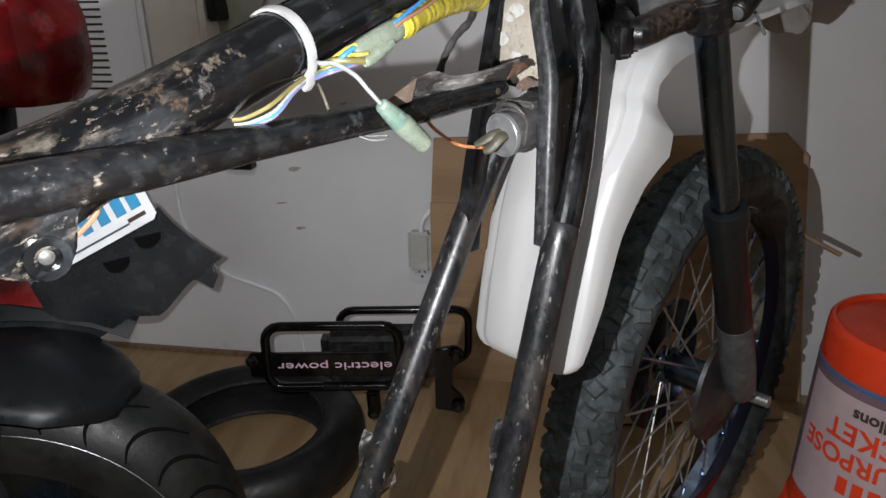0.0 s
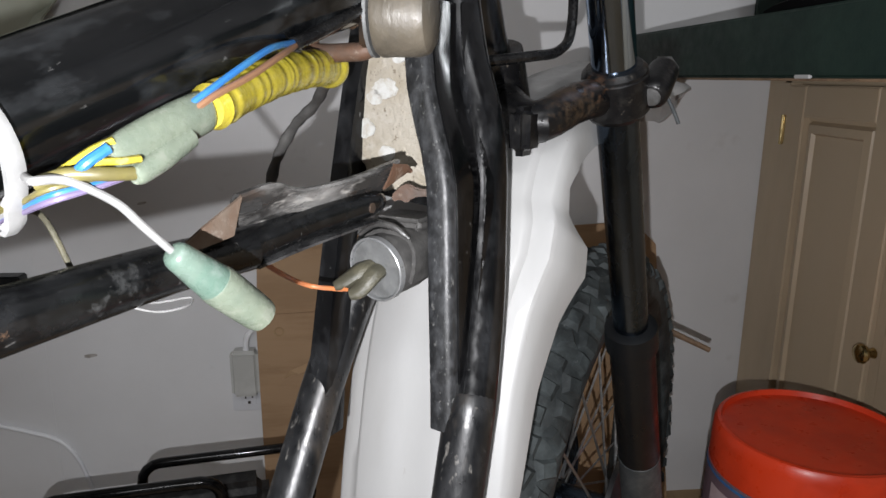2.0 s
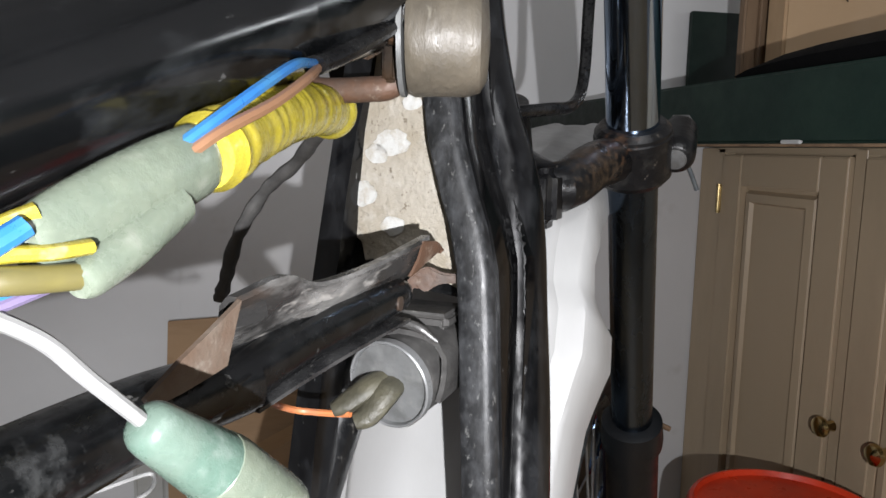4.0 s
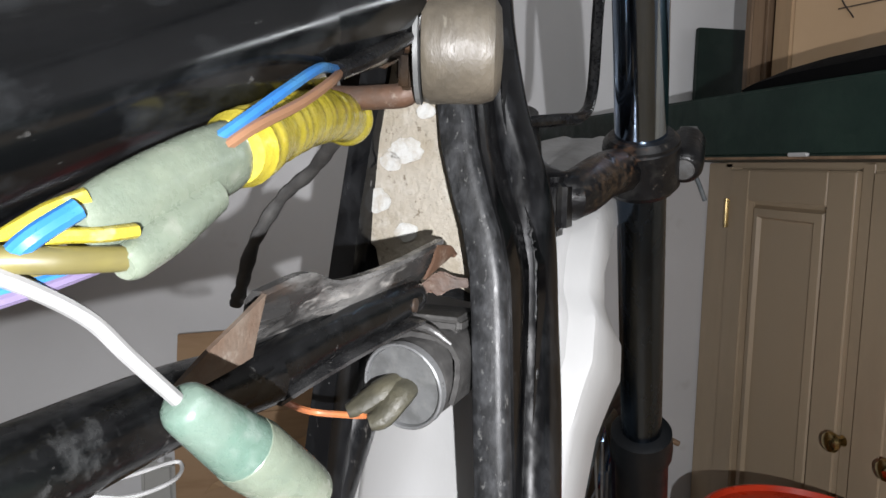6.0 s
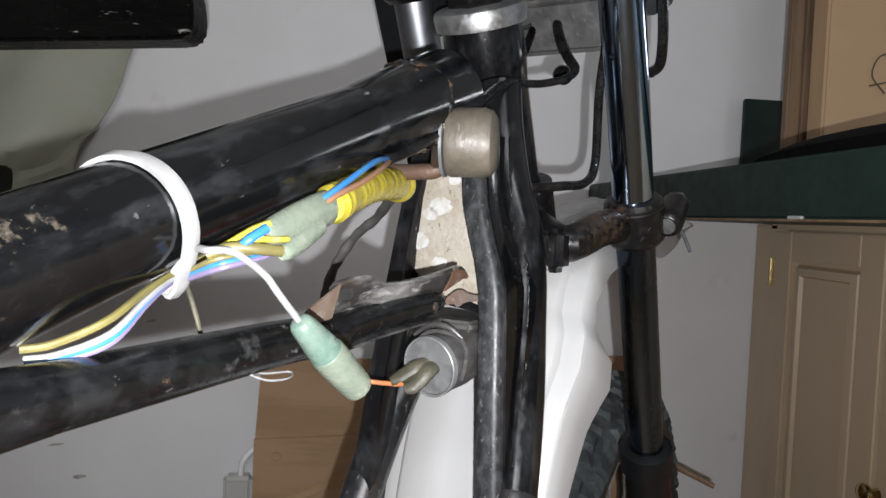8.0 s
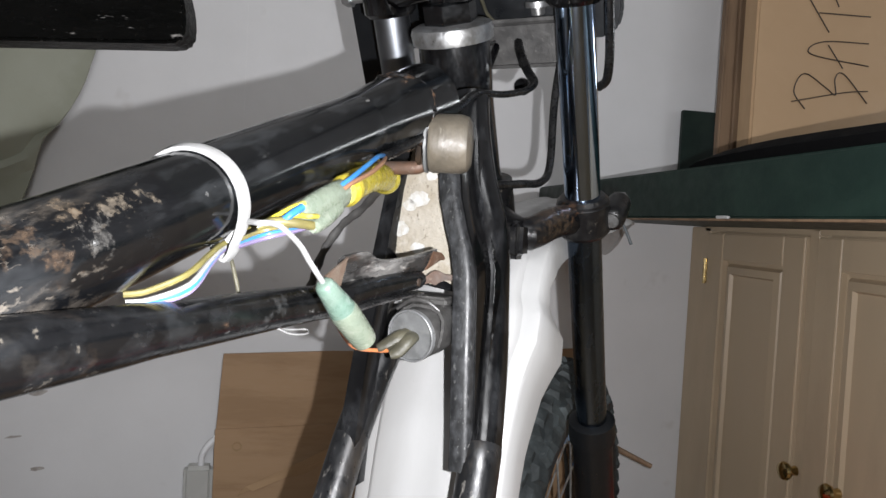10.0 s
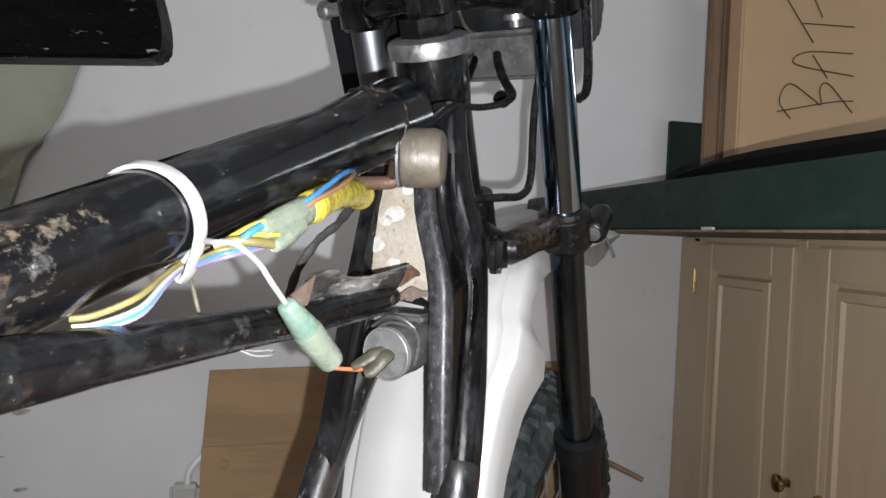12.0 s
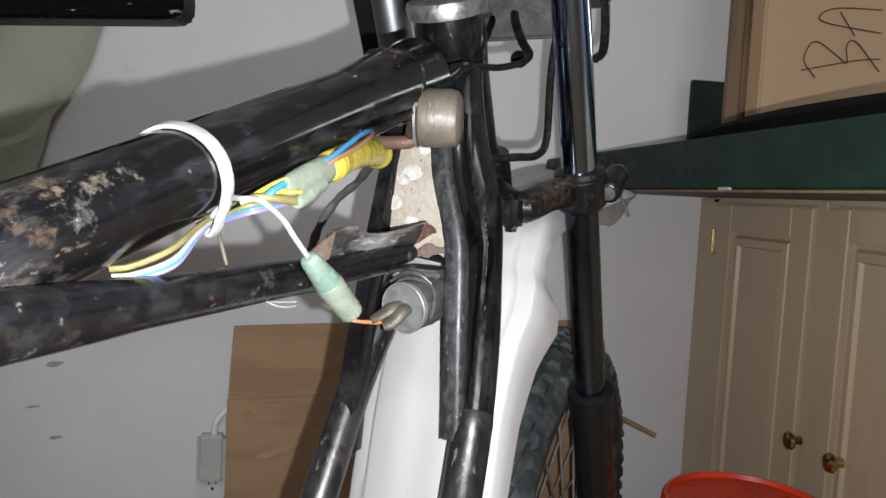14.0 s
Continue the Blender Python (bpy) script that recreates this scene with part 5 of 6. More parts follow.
part("cable", tube(B_(), [JO, V(0.079, 0.527, 0.950), V(0.101, 0.560, 0.966), V(0.126, 0.598, 0.989), V(0.149, 0.636, 1.008), V(0.177, 0.660, 1.014), V(0.198, 0.671, 1.021), V(0.209, 0.685, 1.031), V(0.206, 0.701, 1.047), V(0.204, 0.722, 1.073), V(0.211, 0.742, 1.104)], 0.0040, 12, 6, True, 0.7), W_BLACK, har, "black cable sleeve running past the head")
part("cable", tube(B_(), [T1, bk(0.56, -0.038, 0.917), bk(0.565, -0.060, 0.902), bk(0.565, -0.076, 0.880), bk(0.565, -0.084, 0.858), bk(0.565, -0.088, 0.848)], [0.0030 + 0.0012 * (k * 7 % 5) / 4 for k in range(26)], 12, 8, True, 0.75), HOLDER, har, "black braided cable")
part("wire", tube(B_(), [RAIL0 + D_RAIL * 0.070 + RS * 0.002 - UPW * 0.008, RAIL0 + D_RAIL * 0.080 + RS * 0.006 - UPW * 0.0125, RAIL0 + D_RAIL * 0.092 + RS * 0.008 - UPW * 0.0135, RAIL0 + D_RAIL * 0.098 + RS * 0.004 - UPW * 0.0125, RAIL0 + D_RAIL * 0.086 - UPW * 0.0115, RAIL0 + D_RAIL * 0.074 - UPW * 0.008], 0.0005, 8, 6), W_WHITE, har, "thin pale wire loop")
part("wire", tube(B_(), [UND - SIDE * 0.002 - OVER * 0.002, UND + D_BACK * 0.016 - SIDE * 0.012 - OVER * 0.010, RAIL0 + D_RAIL * 0.062 - RS * 0.012 + UPW * 0.004], 0.0010, 8, 6), OLIVE, har, "thin dull wire")
# brake hose loop ahead of the yoke
part("brake_pipe", tube(B_(), [V(0.246, 0.705, 1.11), V(0.240, 0.718, 1.03), V(0.2435, 0.732, 0.968), V(0.232, 0.72, 0.950), V(0.205, 0.69, 0.945), V(0.17, 0.675, 0.941)], 0.0037, 10, 6), W_BLACK, bike, "black brake hose")

# small mounting tabs low on the down tubes
b = plate(B_(), [(-0.03, -0.05), (0.0, -0.055), (0.014, -0.02), (0.012, 0.015), (0.004, 0.03), (-0.008, 0.016), (-0.026, -0.012)], 0.004, frame_of(bk(0.435, -0.0500, 0.535), -FWD, UPW), 0.001)
ring(b, bk(0.452, -0.0540, 0.508), RGT, [(-0.004, 0.010), (0.006, 0.010), (0.006, 0.006), (-0.004, 0.006)], 20)
part("engine_mount", b, SCUFFED, bike, "scuffed engine mount tab with bare edges")
b = plate(B_(), [(-0.008, -0.03), (0.010, -0.03), (0.012, 0.0), (0.004, 0.022), (-0.002, 0.02), (-0.01, -0.004)], 0.004, frame_of(bk(0.4985, 0.0530, 0.570), -FWD, UPW), 0.001)
part("mount_tab", b, SCUFFED, bike)


# ---- bucket stack ----
def letters(text, size, material, parent, m, label="", depth=0.0006, name="lettering"):
    """Words in the built-in font, as one mesh at the pose m."""
    cu = bpy.data.curves.new("text", "FONT")
    cu.body, cu.size, cu.extrude, cu.align_x, cu.align_y = text, size, depth, "CENTER", "CENTER"
    tmp = new("tmp_text", cu)
    me = bpy.data.meshes.new_from_object(tmp.evaluated_get(bpy.context.evaluated_depsgraph_get()))
    bpy.data.objects.remove(tmp)
    b = bmesh.new()
    b.from_mesh(me)
    b.transform(m)
    return part(name, b, material, parent, label)


BC = V(0.70, 1.05, 0)
low = thing("bucket", BC, "orange red plastic bucket upside down under another bucket", "bucket")
part("shell", lathe(B_(), BC + UPW * 0.0, UPW, [(0, 0.150), (0.0, 0.156), (0.012, 0.157), (0.016, 0.152), (0.05, 0.150), (0.052, 0.156), (0.058, 0.156), (0.06, 0.149), (0.098, 0.147), (0.1, 0.10)], 56), BUCKET, low)
bu = thing("bucket", BC + UPW * 0.1, "orange red bucket upside down with printed pinkish paper label", "bucket")
part("shell", lathe(B_(), BC, UPW, [(0.1005, 0.10), (0.101, 0.143), (0.11, 0.1455), (0.114, 0.1415), (0.40, 0.1325), (0.44, 0.131), (0.452, 0.1295), (0.457, 0.126), (0.458, 0.121), (0.450, 0.119), (0.449, 0.06), (0.448, 0.001)], 64), BUCKET, bu)
part("band", lathe(B_(), BC, UPW, [(0.16, 0.138), (0.16, 0.1412), (0.395, 0.1338), (0.395, 0.131)], 64), BUCKET_BAND, bu, "dull mauve printed band")


def wrap(bm, a0, a1, z0, z1, off, n=24):
    """A thin sheet round the bucket's side."""
    rows = []
    for k in range(n + 1):
        a = a0 + (a1 - a0) * k / n
        d = V(math.cos(a), math.sin(a), 0)
        rows.append([BC + d * (0.1412 - (z - 0.16) / 0.235 * 0.0074 + off) + UPW * z for z in (z0, (z0 + z1) / 2, z1)])
    return loft(bm, rows, 0.0006)


LB = radians(236)
part("paper_label", wrap(B_(), LB - 1.05, LB + 1.0, 0.165, 0.374, 0.0012), LABEL, bu, "pinkish paper label with red printing")
for text, size, z, material in (("5 Gallons", 0.026, 0.350, INK), ("BUCKET", 0.046, 0.316, BUCKET), ("ALL-PURPOSE", 0.042, 0.273, BUCKET)):
    cu = bpy.data.curves.new("text", "FONT")
    cu.body, cu.size, cu.extrude, cu.align_x, cu.align_y, cu.offset = text, size, 0.0004, "CENTER", "CENTER", 0.0008
    tmp = new("tmp_text", cu)
    me = bpy.data.meshes.new_from_object(tmp.evaluated_get(bpy.context.evaluated_depsgraph_get()))
    bpy.data.objects.remove(tmp)
    b = bmesh.new()
    b.from_mesh(me)
    for v in b.verts:
        zz = z - v.co.y
        r = 0.1412 - (zz - 0.16) / 0.235 * 0.0074 + 0.0024 + v.co.z
        a = LB + 0.0 - v.co.x / r
        v.co = BC + V(math.cos(a), math.sin(a), 0) * r + UPW * zz
    part("lettering", b, material, bu, "printed words upside down")
for k in range(6):
    part("print_bar", wrap(B_(), LB - 0.36 + k * 0.16, LB - 0.36 + k * 0.16 + 0.11, 0.214, 0.242, 0.0022, 4), BUCKET, bu, "red printing")
part("stripe", lathe(B_(), BC, UPW, [(0.387, 0.134), (0.387, 0.1345), (0.391, 0.1344), (0.391, 0.134)], 64), W_BLUE, bu, "thin blue printed line")

# ---- cardboard sheets against the wall ----
cs = thing("cardboard_sheet", (0.25, 1.57, 0), "creased brown cardboard sheet standing against the wall", "cardboard")
o = [(-0.145, 0.0), (0.74, 0.0), (0.70, 0.30), (0.662, 0.60), (0.612, 0.648), (0.35, 0.635), (0.08, 0.632), (-0.138, 0.622), (-0.15, 0.42)]
b = plate(B_(), o, 0.006, frame_of((0, 1.575, 0), (1, 0, 0), (0, -0.02, 1)), 0.001)
part("sheet", b, CARD, cs)
b = plate(B_(), [(-0.150, 0.0), (0.58, 0.0), (0.56, 0.40), (0.20, 0.487), (-0.05, 0.474), (-0.148, 0.470)], 0.005, frame_of((0, 1.562, 0), (1, 0, 0), (0, -0.012, 1)), 0.001)
part("front_layer", b, CARD, cs, "second cardboard layer in front")
b = loft(B_(), [[(-0.10, 1.549, 0.335), (-0.085, 1.543, 0.355), (-0.07, 1.547, 0.345)], [(0.0, 1.547, 0.375), (0.0, 1.540, 0.395), (0.015, 1.55, 0.38)], [(0.10, 1.547, 0.425), (0.10, 1.540, 0.445), (0.115, 1.55, 0.43)], [(0.2, 1.547, 0.47), (0.2, 1.543, 0.482), (0.21, 1.547, 0.475)]], 0.0015)
part("crease", b, CARD_PALE, cs, "raised diagonal crease")
b = ring(B_(), (-0.104, 1.5512, 0.435), (0, 1, 0), [(-0.001, 0.010), (0.001, 0.010), (0.001, 0.007), (-0.001, 0.007)], 20)
part("mark", b, FLOOR, cs, "round printed mark")
b = plate(B_(), [(0.0, 0.0), (0.40, 0.0), (0.40, 0.26), (0.02, 0.24)], 0.004, frame_of((0.30, 1.40, 0.006), (0.97, 0.2, 0), (0.0, 1, 0.0)), 0.001)
tagged(part("cardboard_sheet", b, CARD_PALE), "flat piece of brown cardboard lying on the floor", "cardboard")

# ---- wall socket with adapter and cord ----
so = thing("wall_socket", (-0.178, 1.6, 0.31), "white double wall socket with plugged in white adapter", "socket")
part("cover_plate", box(B_(), (-0.214, 1.593, 0.245), (-0.144, 1.5995, 0.362), None, 0.002), WHITE_METAL, so)
part("outlet", box(B_(), (-0.197, 1.5895, 0.258), (-0.161, 1.594, 0.292), None, 0.003), WHITE_METAL, so)
for dx, dz, w, h in ((-0.007, 0.281, 0.0015, 0.006), (0.007, 0.281, 0.0015, 0.005), (0.0, 0.266, 0.003, 0.003)):
    part("slot", box(B_(), (-0.179 + dx - w, 1.5885, dz - h), (-0.179 + dx + w, 1.5905, dz + h)), INK, so)
part("adapter", box(B_(), (-0.207, 1.555, 0.292), (-0.150, 1.5895, 0.392), None, 0.008), ADAPTER, so, "grey white plug-in adapter")
part("cord", tube(B_(), [(-0.175, 1.57, 0.39), (-0.17, 1.565, 0.42), (-0.148, 1.566, 0.447), (-0.125, 1.568, 0.455)], 0.006, 10, 6), WHITE_METAL, so, "white flex")
tagged(part("cable", tube(B_(), [(-0.80, 1.594, 0.62), (-0.813, 1.594, 0.50), (-0.812, 1.594, 0.41), (-0.795, 1.594, 0.342), (-0.722, 1.594, 0.250), (-0.633, 1.594, 0.216), (-0.573, 1.594, 0.193), (-0.539, 1.594, 0.148), (-0.516, 1.592, 0.066), (-0.505, 1.583, 0.016)], 0.0045, 8, 6), WHITE_METAL), "pale cable hanging down the white wall", "cable")

# ---- marks and fittings on the wall ----
for x, z, w, h in ((-0.494, 0.53, 0.02, 0.0065), (-0.537, 0.441, 0.018, 0.003), (-0.49, 0.377, 0.016, 0.0045), (-0.36, 0.69, 0.012, 0.003)):
    o = [(x + w * math.cos(k * 0.6283) * random.uniform(0.7, 1.1), z + h * math.sin(k * 0.6283) * random.uniform(0.7, 1.1) + 0.002 * math.cos(k * 0.6283)) for k in range(10)]
    tagged(part("scuff_mark", plate(B_(), o, 0.0006, frame_of((0, 1.5998, 0), (1, 0, 0), (0, 0, 1))), RUST_DIRT), "brownish scuff mark on the white wall", "mark", "scuff marks on the wall")
slab("trim", (-0.5795, 1.5992, 0.0), (-0.5765, 1.6002, 0.62), WALL, "thin vertical seam strip of the wall panelling")
tagged(part("wall_bracket", box(B_(), (-0.665, 1.565, 0.532), (-0.59, 1.5995, 0.556), None, 0.003), PLASTIC), "small black plastic bracket fixed to the wall", "bracket")
slab("baseboard", (-1.75, 1.585, 0), (-0.155, 1.5995, 0.012), WOOD, "low brown strip at the foot of the wall", 0.002)

# grey green cloth hung at the wall
rows = []
for i in range(41):
    u = i / 40
    z = 0.70 + u * 1.2
    xr = -0.600 + 0.19 * (z - 0.70) / 0.5 if z < 1.4 else -0.334
    xr += 0.010 * math.sin(17 * u + 1) + 0.005 * math.sin(41 * u)
    sag = math.exp(-((z - 1.03) / 0.06) ** 2)
    rows.append([(xr - w, 1.572 - 0.016 * min(1.0, w * 14) + 0.014 * math.sin(27 * w + 2 * u) + 0.012 * sag * math.sin(31 * w + 60 * z), z - 0.04 * math.sin(7 * w) - 0.03 * sag * math.sin(15 * w)) for w in np.linspace(0, 0.55, 40)])
tagged(part("hanging_cloth", loft(B_(), rows, 0.003), OLIVE_BOARD), "grey green cloth hanging on the wall", "cloth")

# ---- white wall heater with dark louvres ----
he = thing("wall_heater", (-0.80, 1.59, 0.72), "white wall heater with dark louvre slots and yellowed end", "heater")
part("housing", box(B_(), (-1.02, 1.48, 0.70), (-0.765, 1.59, 1.02), None, 0.01), WHITE_METAL, he)
part("end_cover", box(B_(), (-0.763, 1.485, 0.72), (-0.625, 1.59, 1.0), None, 0.012), PAPER_OLD, he, "yellowed plastic end cover")
for k in range(14):
    z = 0.735 + k * 0.0155
    part("louvre_slot", box(B_(), (-0.985, 1.4775, z), (-0.86, 1.4812, z + 0.0045), None, 0.0008), INK, he, "dark louvre slot")
part("side_clip", box(B_(), (-0.622, 1.50, 0.88), (-0.60, 1.59, 0.98), None, 0.004), PLASTIC, he, "black plastic clip")

# ---- tail of a road motorcycle ----
rb = thing("road_motorcycle", (-0.52, 0.58, 0), "parked road motorcycle tail with red lamp and white licence plate", "motorcycle")
WN = V(math.sin(radians(20)), -math.cos(radians(20)), 0)
WT = V(-WN.y, WN.x, 0)
RC = V(-0.490, 0.605, 0.285)
prof = [(0.072 * math.sin(a), 0.198 + 0.072 * math.cos(a)) for a in np.linspace(-2.0, 2.0, 17)]
rw = part("rear_wheel", ring(B_(), RC, WN, prof + [(0.05, 0.175), (-0.05, 0.175)], 96), TYRE_SLICK, rb, "road tyre with curved tread grooves")
part("wheel_rim", ring(B_(), RC, WN, [(-0.05, 0.21), (0.05, 0.216), (0.064, 0.224), (0.069, 0.219), (0.062, 0.198), (0.035, 0.188), (-0.05, 0.188)], 72), ZINC, rw, "grey cast rim")
part("wheel_hub", lathe(B_(), RC - WN * 0.05, WN, [(0, 0.15), (0.02, 0.15), (0.03, 0.06), (0.1, 0.05), (0.11, 0.02)], 40), DARK_CHROME, rw)
for k in range(30):
    th = radians(k * 12)
    pts = []
    for j in range(7):
        ph = 0.25 + 0.16 * j
        t2 = th + 0.10 * j - 0.012 * j * j
        out = WT * math.cos(t2) + UPW * math.sin(t2)
        pts.append(RC + out * (0.1985 + 0.0722 * math.cos(ph)) + WN * 0.0722 * math.sin(ph))
    part("tread_groove", tube(B_(), pts, [0.0008, 0.0022, 0.0026, 0.0022, 0.0008], 6, 2), FELT, rw)
rows = []
for i in range(19):
    th = radians(52 + 90 * (i / 18) ** 1.3)
    out = WT * math.cos(th) + UPW * math.sin(th)
    w = min(1.0, math.sqrt(max(0.002, i / 5)))
    rows.append([RC + out * (0.252 + 0.040 * math.cos(u * 1.5) * (0.6 + 0.4 * w)) + WN * 0.098 * w * math.sin(u * 1.5) for u in np.linspace(-1, 1, 17)])
part("hugger", loft(B_(), rows, 0.003), PLASTIC, rb, "smooth black plastic rear hugger")
rows = []
for i in range(10):
    th = radians(140 - 7 * i)
    out = WT * math.cos(th) + UPW * math.sin(th)
    rows.append([RC + out * r + WN * o for o, r in ((0.099, 0.266), (0.104, 0.24), (0.100, 0.215 + 0.004 * i))])
part("hugger_skirt", loft(B_(), rows, 0.003), PLASTIC, rb, "black plastic side skirt of the hugger")
rows = []
for i in range(10):
    th = radians(60 + i * 9)
    out = WT * math.cos(th) + UPW * math.sin(th)
    rows.append([RC + out * r - WN * o for o, r in ((0.07, 0.288), (0.085, 0.306), (0.10, 0.307), (0.112, 0.288))])
part("chain_guard", loft(B_(), rows, 0.003), PLASTIC, rb)
FM = frame_of((-0.444, 0.724, 0.641), V(0.114, 0.041, 0.060), V(-0.026, 0.009, 0.037))
b = plate(B_(), [(-0.03, 0.0), (0.111, 0.0), (0.117, 0.006), (0.117, 0.084), (0.111, 0.09), (-0.03, 0.09)], 0.0016, FM @ Matrix.Translation((0.008, -0.014, 0.006)))
pl = part("licence_plate", b, PLATE_W, rb, "white licence plate with blue bars")
for k, x in enumerate((0.014, 0.038, 0.062, 0.084, 0.104)):
    part("bar", box(B_(), (x - 0.004, 0.008, 0.0078), (x + 0.010, 0.046, 0.0086), FM, 0.0004), PLATE_B, pl, "plain blue bar")
part("frame_strip", box(B_(), (-0.02, -0.006, 0.0078), (0.09, -0.0035, 0.0084), FM), GREY_CAP, pl)
part("small_bar", box(B_(), (0.090, -0.004, 0.0078), (0.114, 0.001, 0.0084), FM), INK, pl)
part("small_bar", box(B_(), (0.1165, 0.030, 0.0078), (0.1205, 0.05, 0.0084), FM, 0.001), INK, pl)
foot_x, foot_y = (-0.12, -0.03, 0.028, 0.062, 0.11, 0.163), (-0.082, -0.104, -0.100, -0.118, -0.100, -0.092)
rows = []
for i in range(31):               # carrier panel: flat under the plate, rolled and fluted along its foot
    u = i / 30
    xt, xb = -0.12 + 0.248 * u, -0.12 + 0.283 * u
    yt, yb = -0.002 - 0.028 * max(0.0, 0.36 - u) / 0.36, float(np.interp(xb, foot_x, foot_y))
    row = []
    for j in range(15):
        v = j / 14
        fold = max(0.0, (v - 0.5) / 0.5)
        flute = 0.010 * math.sin(u * 15 - 0.6) * max(0.0, 1 - u * 1.25)
        row.append(FM @ V(xt + (xb - xt) * v ** 1.4, yt + (yb - yt) * v, -0.002 + flute * min(1.0, fold * 1.6) - 0.020 * fold ** 2 * (1 - 0.55 * u)))
    rows.append(row)
tf = part("tail_fender", loft(B_(), rows, 0.003), PANEL, rb, "black plastic licence plate carrier", 50)
part("hook_tab", plate(B_(), [(0.112, -0.092), (0.150, -0.090), (0.146, -0.104), (0.148, -0.108), (0.133, -0.121), (0.124, -0.106)], 0.004, FM @ Matrix.Translation((0, 0, -0.016)), 0.001), PANEL, tf)
for x, y in ((0.052, -0.036), (0.10, -0.028)):
    half = [(x - 0.017, y + 0.007)] + [(x + 0.017 * math.cos(a) * 0.95, y - 0.002 + 0.012 * math.sin(a)) for a in np.linspace(3.4, 6.28, 9)]
    part("slot", plate(B_(), half, 0.002, FM @ Matrix.Translation((0, 0, 0.0010))), FELT, tf, "dark half-round slot")
    part("slot_lip", tube(B_(), [FM @ V(px, py, 0.0020) for px, py in half[1:]], 0.0011, 6), PANEL, tf)
b = B_()
TL = Matrix.Translation((-0.525, 0.82, 0.885)) @ Matrix.Rotation(radians(-15), 4, "Z")
for k, (w, z) in enumerate(((0.066, -0.072), (0.080, -0.056), (0.088, -0.02), (0.087, 0.03), (0.076, 0.07), (0.06, 0.085))):
    rows = [TL @ V(w * 0.84 * x - 0.006, 0.06 * (w / 0.088) * y, z) for x, y in ((-1, -0.6), (-0.7, -0.95), (0.0, -1.0), (0.55, -0.95), (0.85, -0.75), (1, -0.3), (1, 0.5), (0.8, 1), (-0.8, 1), (-1, 0.5))]
    lens_rows = [rows] if k == 0 else lens_rows + [rows]
loft(b, lens_rows, 0.003, True)
part("tail_lamp", b, RED_LENS, rb, "red faceted tail lamp lens")
b = loft(B_(), [[(-0.66, 0.72, 0.655), (-0.645, 0.70, 0.62), (-0.63, 0.68, 0.585)], [(-0.535, 0.72, 0.655), (-0.515, 0.70, 0.622), (-0.50, 0.685, 0.59)], [(-0.500, 0.715, 0.632), (-0.482, 0.70, 0.606), (-0.462, 0.69, 0.585)]], 0.004)
part("side_panel", b, RED_PAINT, rb, "red painted side panel")
b = B_()
tube(b, [(-0.62, 0.86, 0.95), (-0.58, 0.80, 0.80), (-0.55, 0.74, 0.68), (-0.53, 0.62, 0.33)], [0.03, 0.035, 0.03, 0.02], 14, 5)
part("subframe", b, PLASTIC, rb)

# end plate of the stripped frame with its bolt, and the brown lead
LM = frame_of((-0.085, 0.280, 0.830), V(0.584, 0.812, 0), UPW)
lo = [(-0.06, 0.05), (-0.023, 0.046), (0.022, 0.041), (0.0386, 0.031), (0.0272, 0.026), (0.0208, 0.022), (0.016, -0.001), (0.0098, -0.010), (-0.004, -0.0135), (-0.019, -0.008), (-0.033, 0.0), (-0.06, 0.01)]
b = plate(B_(), [(x * 0.86, y * 0.86) for x, y in lo], 0.005, LM @ Matrix.Translation((0, 0, -0.003)), 0.0015)
lugp = part("frame_lug", b, MOTTLED, bike, "mottled black end plate of the frame")
b = ring(B_(), V(-0.085, 0.280, 0.830), SIDE, [(-0.004, 0.0105), (0.005, 0.0105), (0.005, 0.0062), (-0.004, 0.0062)], 24)
part("lug_eye", b, BLACK, lugp)
part("bolt", lathe(B_(), V(-0.085, 0.280, 0.830) - SIDE * 0.002, SIDE, [(0, 0.0052), (0.003, 0.005), (0.0045, 0.003), (0.005, 0.001)], 14), SCREW, bike, "dull steel bolt end")
part("wire", tube(B_(), [V(-0.098, 0.338, 0.846), V(-0.094, 0.334, 0.836), V(-0.098, 0.327, 0.828), V(-0.102, 0.322, 0.824)], 0.0016, 8, 5), W_BROWN, har, "brown lead")

# ---- spare tyre on the floor ----
prof = [(0.062 + 0.062 * math.sin(a), 0.198 + 0.047 * math.cos(a)) for a in np.linspace(-2.2, 2.2, 15)]
sp = ring(B_(), (-0.470, 1.155, 0), UPW, prof + [(0.105, 0.158), (0.10, 0.163), (0.062, 0.215), (0.024, 0.163), (0.02, 0.158)], 72)
st = tagged(part("spare_tyre", sp, TYRE_SLICK), "black road tyre without rim lying flat on the floor", "tyre")
for z in (0.103, 0.022):
    part("bead", ring(B_(), (-0.470, 1.155, z), UPW, [(-0.005, 0.160), (0.0, 0.155), (0.005, 0.160), (0.0, 0.165)], 72), RUBBER, st)

# ---- black steel carrier ----
rk = thing("steel_carrier", (-0.27, 1.17, 0.15), "black tubular steel carrier with pale lettering resting on a tyre", "carrier")
RM = frame_of((-0.404, 1.148, -0.018), (0.985, 0.165, 0), (-0.165, 0.985, 0))


def hoop(x0, x1, z0, z1, y, r, rc=0.03):
    pts = []
    for cx, cz, a0 in ((x1 - rc, z1 - rc, 0), (x0 + rc, z1 - rc, 90), (x0 + rc, z0 + rc, 180), (x1 - rc, z0 + rc, 270)):
        for k in range(5):
            a = radians(a0 + k * 22.5)
            pts.append(RM @ V(cx + rc * math.cos(a), y, cz + rc * math.sin(a)))
    pts.append(pts[0])
    return tube(B_(), pts, r, 12, 0, False)


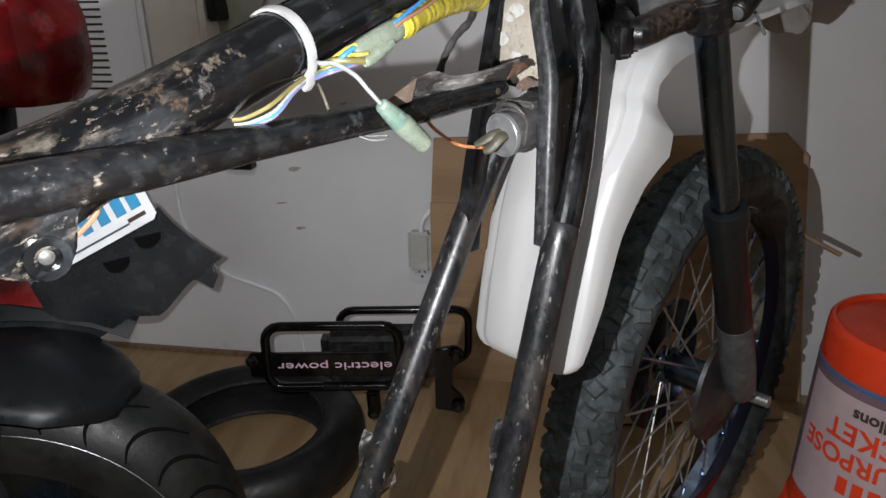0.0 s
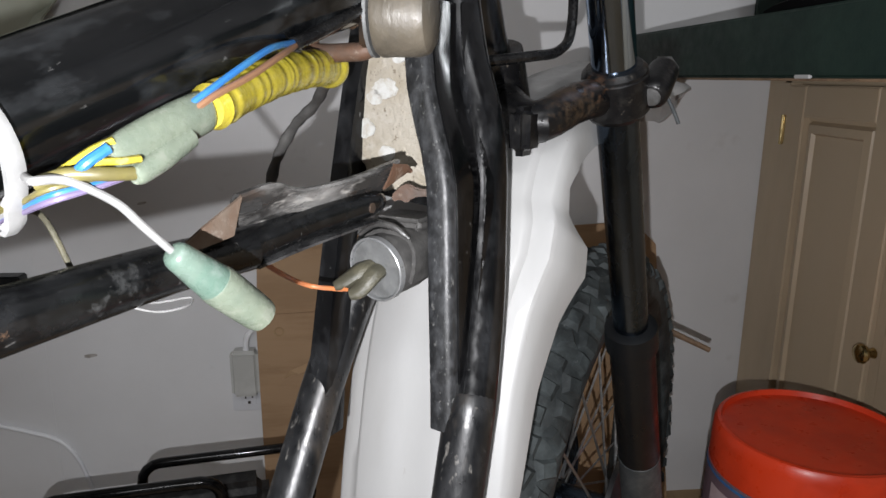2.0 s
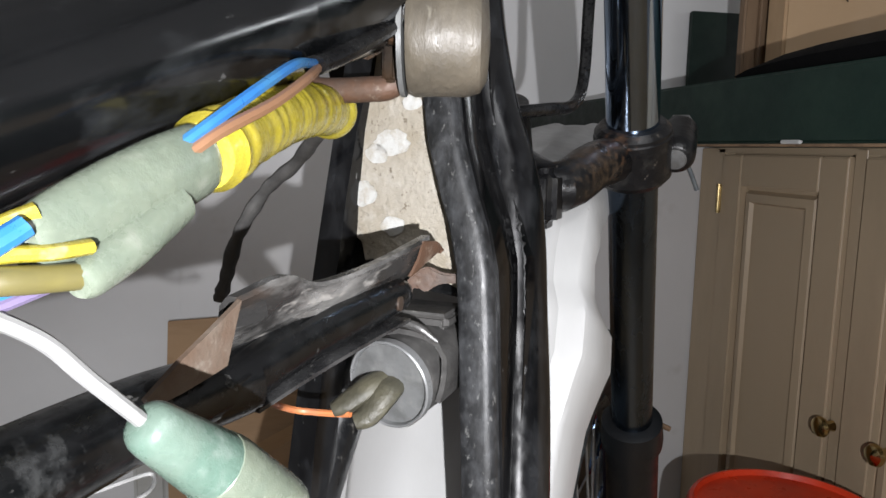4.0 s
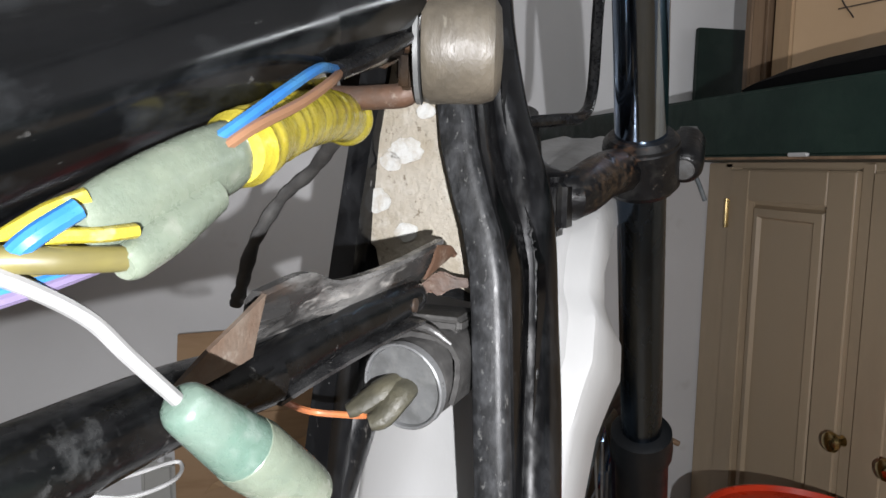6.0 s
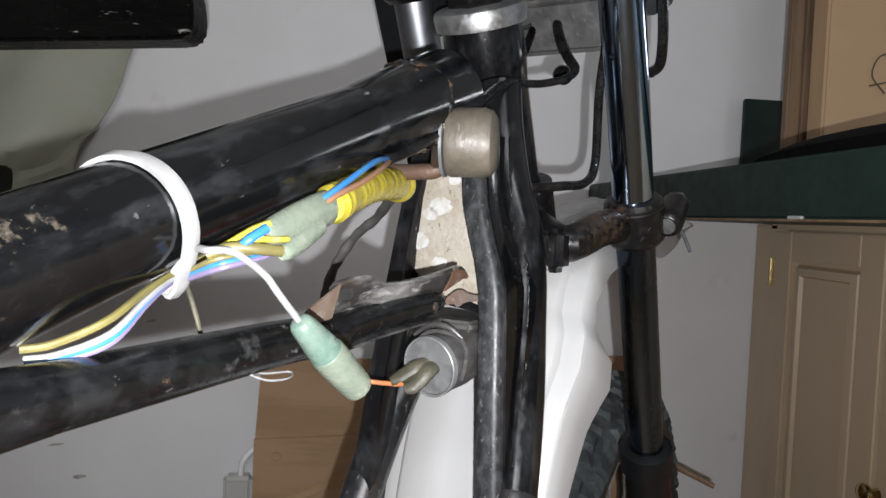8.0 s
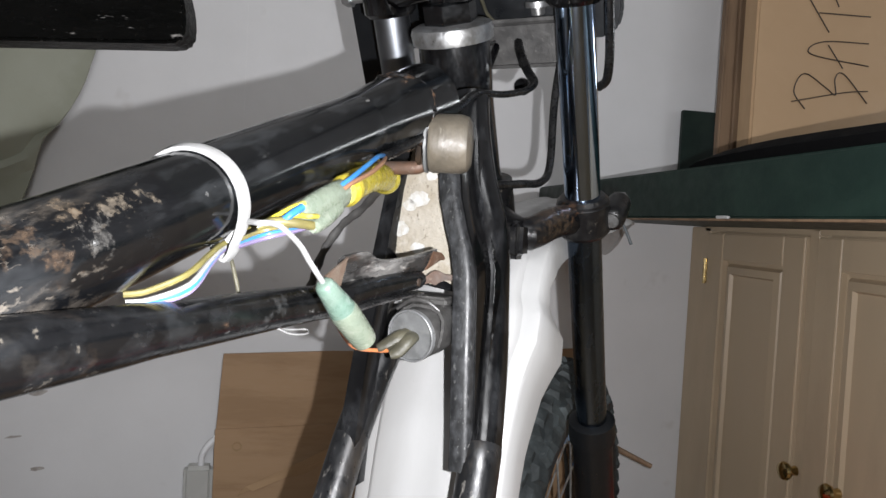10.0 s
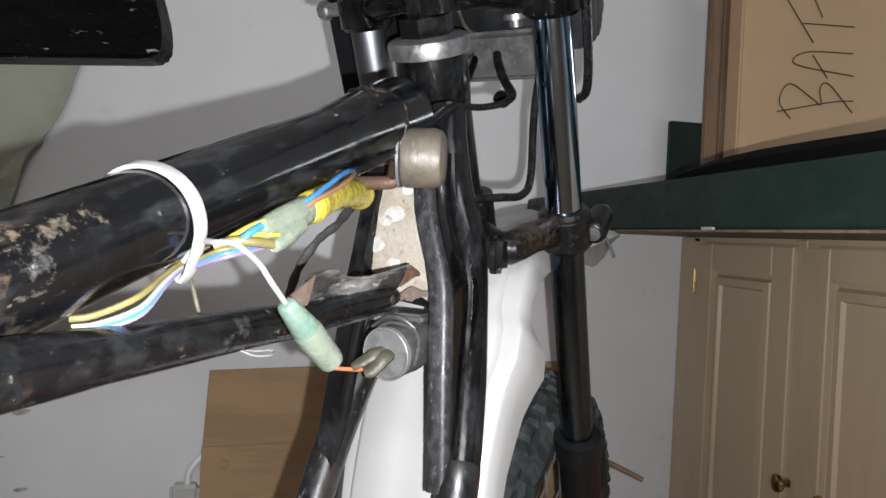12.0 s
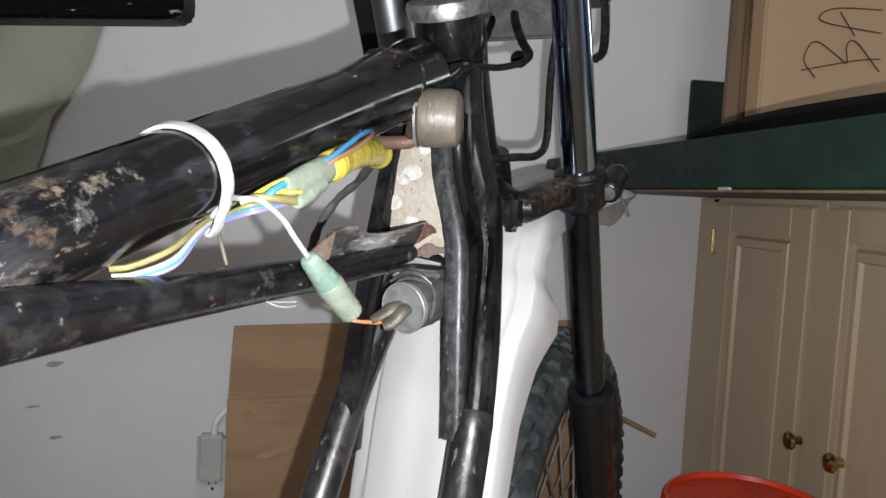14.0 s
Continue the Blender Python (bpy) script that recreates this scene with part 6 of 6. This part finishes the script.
part("hoop", hoop(0.0, 0.26, 0.215, 0.350, 0.0, 0.0095), BLACK_GLOSS, rk)
part("hoop", hoop(0.13, 0.40, 0.215, 0.335, 0.10, 0.0085), BLACK_GLOSS, rk)
part("name_bar", box(B_(), (-0.034, -0.008, 0.243), (0.262, 0.004, 0.294), RM, 0.003), BLACK_GLOSS, rk, "flat black name bar")
part("body", box(B_(), (0.10, 0.02, 0.19), (0.33, 0.09, 0.318), RM, 0.02), RUBBER, rk)
part("side_plate", plate(B_(), [(0.33, 0.158), (0.375, 0.150), (0.392, 0.165), (0.388, 0.185), (0.365, 0.21), (0.365, 0.25), (0.385, 0.268), (0.388, 0.29), (0.37, 0.302), (0.33, 0.295)], 0.012, RM @ Matrix.Rotation(radians(90), 4, "X") @ Matrix.Translation((0, 0, -0.012)), 0.003), BLACK_GLOSS, rk, "black end plate with bolts")
for x, z in ((0.372, 0.284), (0.376, 0.168), (0.205, 0.155), (-0.028, 0.278)):
    part("bolt", lathe(B_(), RM @ V(x, -0.002, z), -(RM.to_3x3() @ V(0, 1, 0)), [(0, 0.013), (0.006, 0.013), (0.008, 0.008), (0.012, 0.006)], 16), BLACK_DUSTY, rk)
part("foot", tube(B_(), [RM @ V(0.205, 0.0, 0.20), RM @ V(0.207, 0.0, 0.152)], 0.014, 14), BLACK_GLOSS, rk)
letters("electric power", 0.039, PINK_TXT, rk, RM @ Matrix.Translation((0.135, -0.0085, 0.267)) @ Matrix.Rotation(radians(90), 4, "X") @ Matrix.Rotation(radians(180), 4, "Z") @ Matrix.Diagonal((0.98, 0.62, 1, 1)), "pale pink lettering upside down")

# ---- thin stick behind the wheel ----
tagged(part("stick", tube(B_(), [(0.44, 1.30, 0.575), (0.555, 1.275, 0.532), (0.60, 1.262, 0.512), (0.64, 1.25, 0.494)], [0.006, 0.006, 0.005, 0.0045], 8), WOOD), "thin brown stick leaning beside the front wheel", "stick")

# ---- black seat hung from the ceiling and the left indicator ----
se = thing("motorcycle_saddle", (-0.2, 0.86, 1.06), "black plastic seat base hung up beside the frame", "seat")
SM = frame_of((-0.098, 0.814, 1.065), (-0.985, 0.17, 0), (-0.17, -0.985, 0))
b = plate(B_(), [(0.42, 0.0), (0.42, 0.16), (0.036, 0.16), (0.019, 0.10), (0.006, 0.06), (0.0, 0.035), (-0.001, 0.016), (0.001, 0.007), (0.006, 0.002), (0.016, 0.0)], 0.035, SM @ pose(0, 0, 0, 0, 2, 0) @ Matrix.Rotation(radians(90), 4, "X"), 0.003)
part("seat_base", b, SEAT_PVC, se)
part("cord", tube(B_(), [SM @ V(0.2, -0.018, 0.14), SM @ V(0.2, -0.018, 1.384)], 0.003, 8), W_BLACK, se)
idc = V(-0.083, 0.985, 1.224)
idd = (V(0.04, 0.1, 0.92) - idc).normalized()
ind = part("indicator", lathe(B_(), idc, idd, [(-0.02, 0.02), (-0.012, 0.042), (0, 0.0445), (0.003, 0.043), (0.004, 0.002)], 36), INDICATOR_BACK, bike, "round dark indicator back with amber rim")
part("lens_rim", ring(B_(), idc, idd, [(-0.014, 0.0435), (-0.004, 0.0455), (-0.002, 0.0448), (-0.012, 0.042)], 40), W_ORANGE, ind, "amber lens rim")
m = frame_of(idc + idd * 0.004, idd.cross(UPW), UPW)
ot = [(0.030 * math.cos(radians(22.5 + 45 * k)), 0.026 * math.sin(radians(22.5 + 45 * k))) for k in range(8)]
b = B_()
tube(b, [m @ V(x, y, 0.0) for x, y in ot + ot[:1]], 0.0038, 8)
part("clip", b, ZINC, ind, "bright octagonal clip")
part("stalk", tube(B_(), [idc, idc + V(0.03, -0.01, 0.07), idc + V(0.10, -0.05, 0.09), (LEG_L - RAKE * 0.36) + FWD * 0.03], 0.007, 10, 5), BLACK_GLOSS, ind)
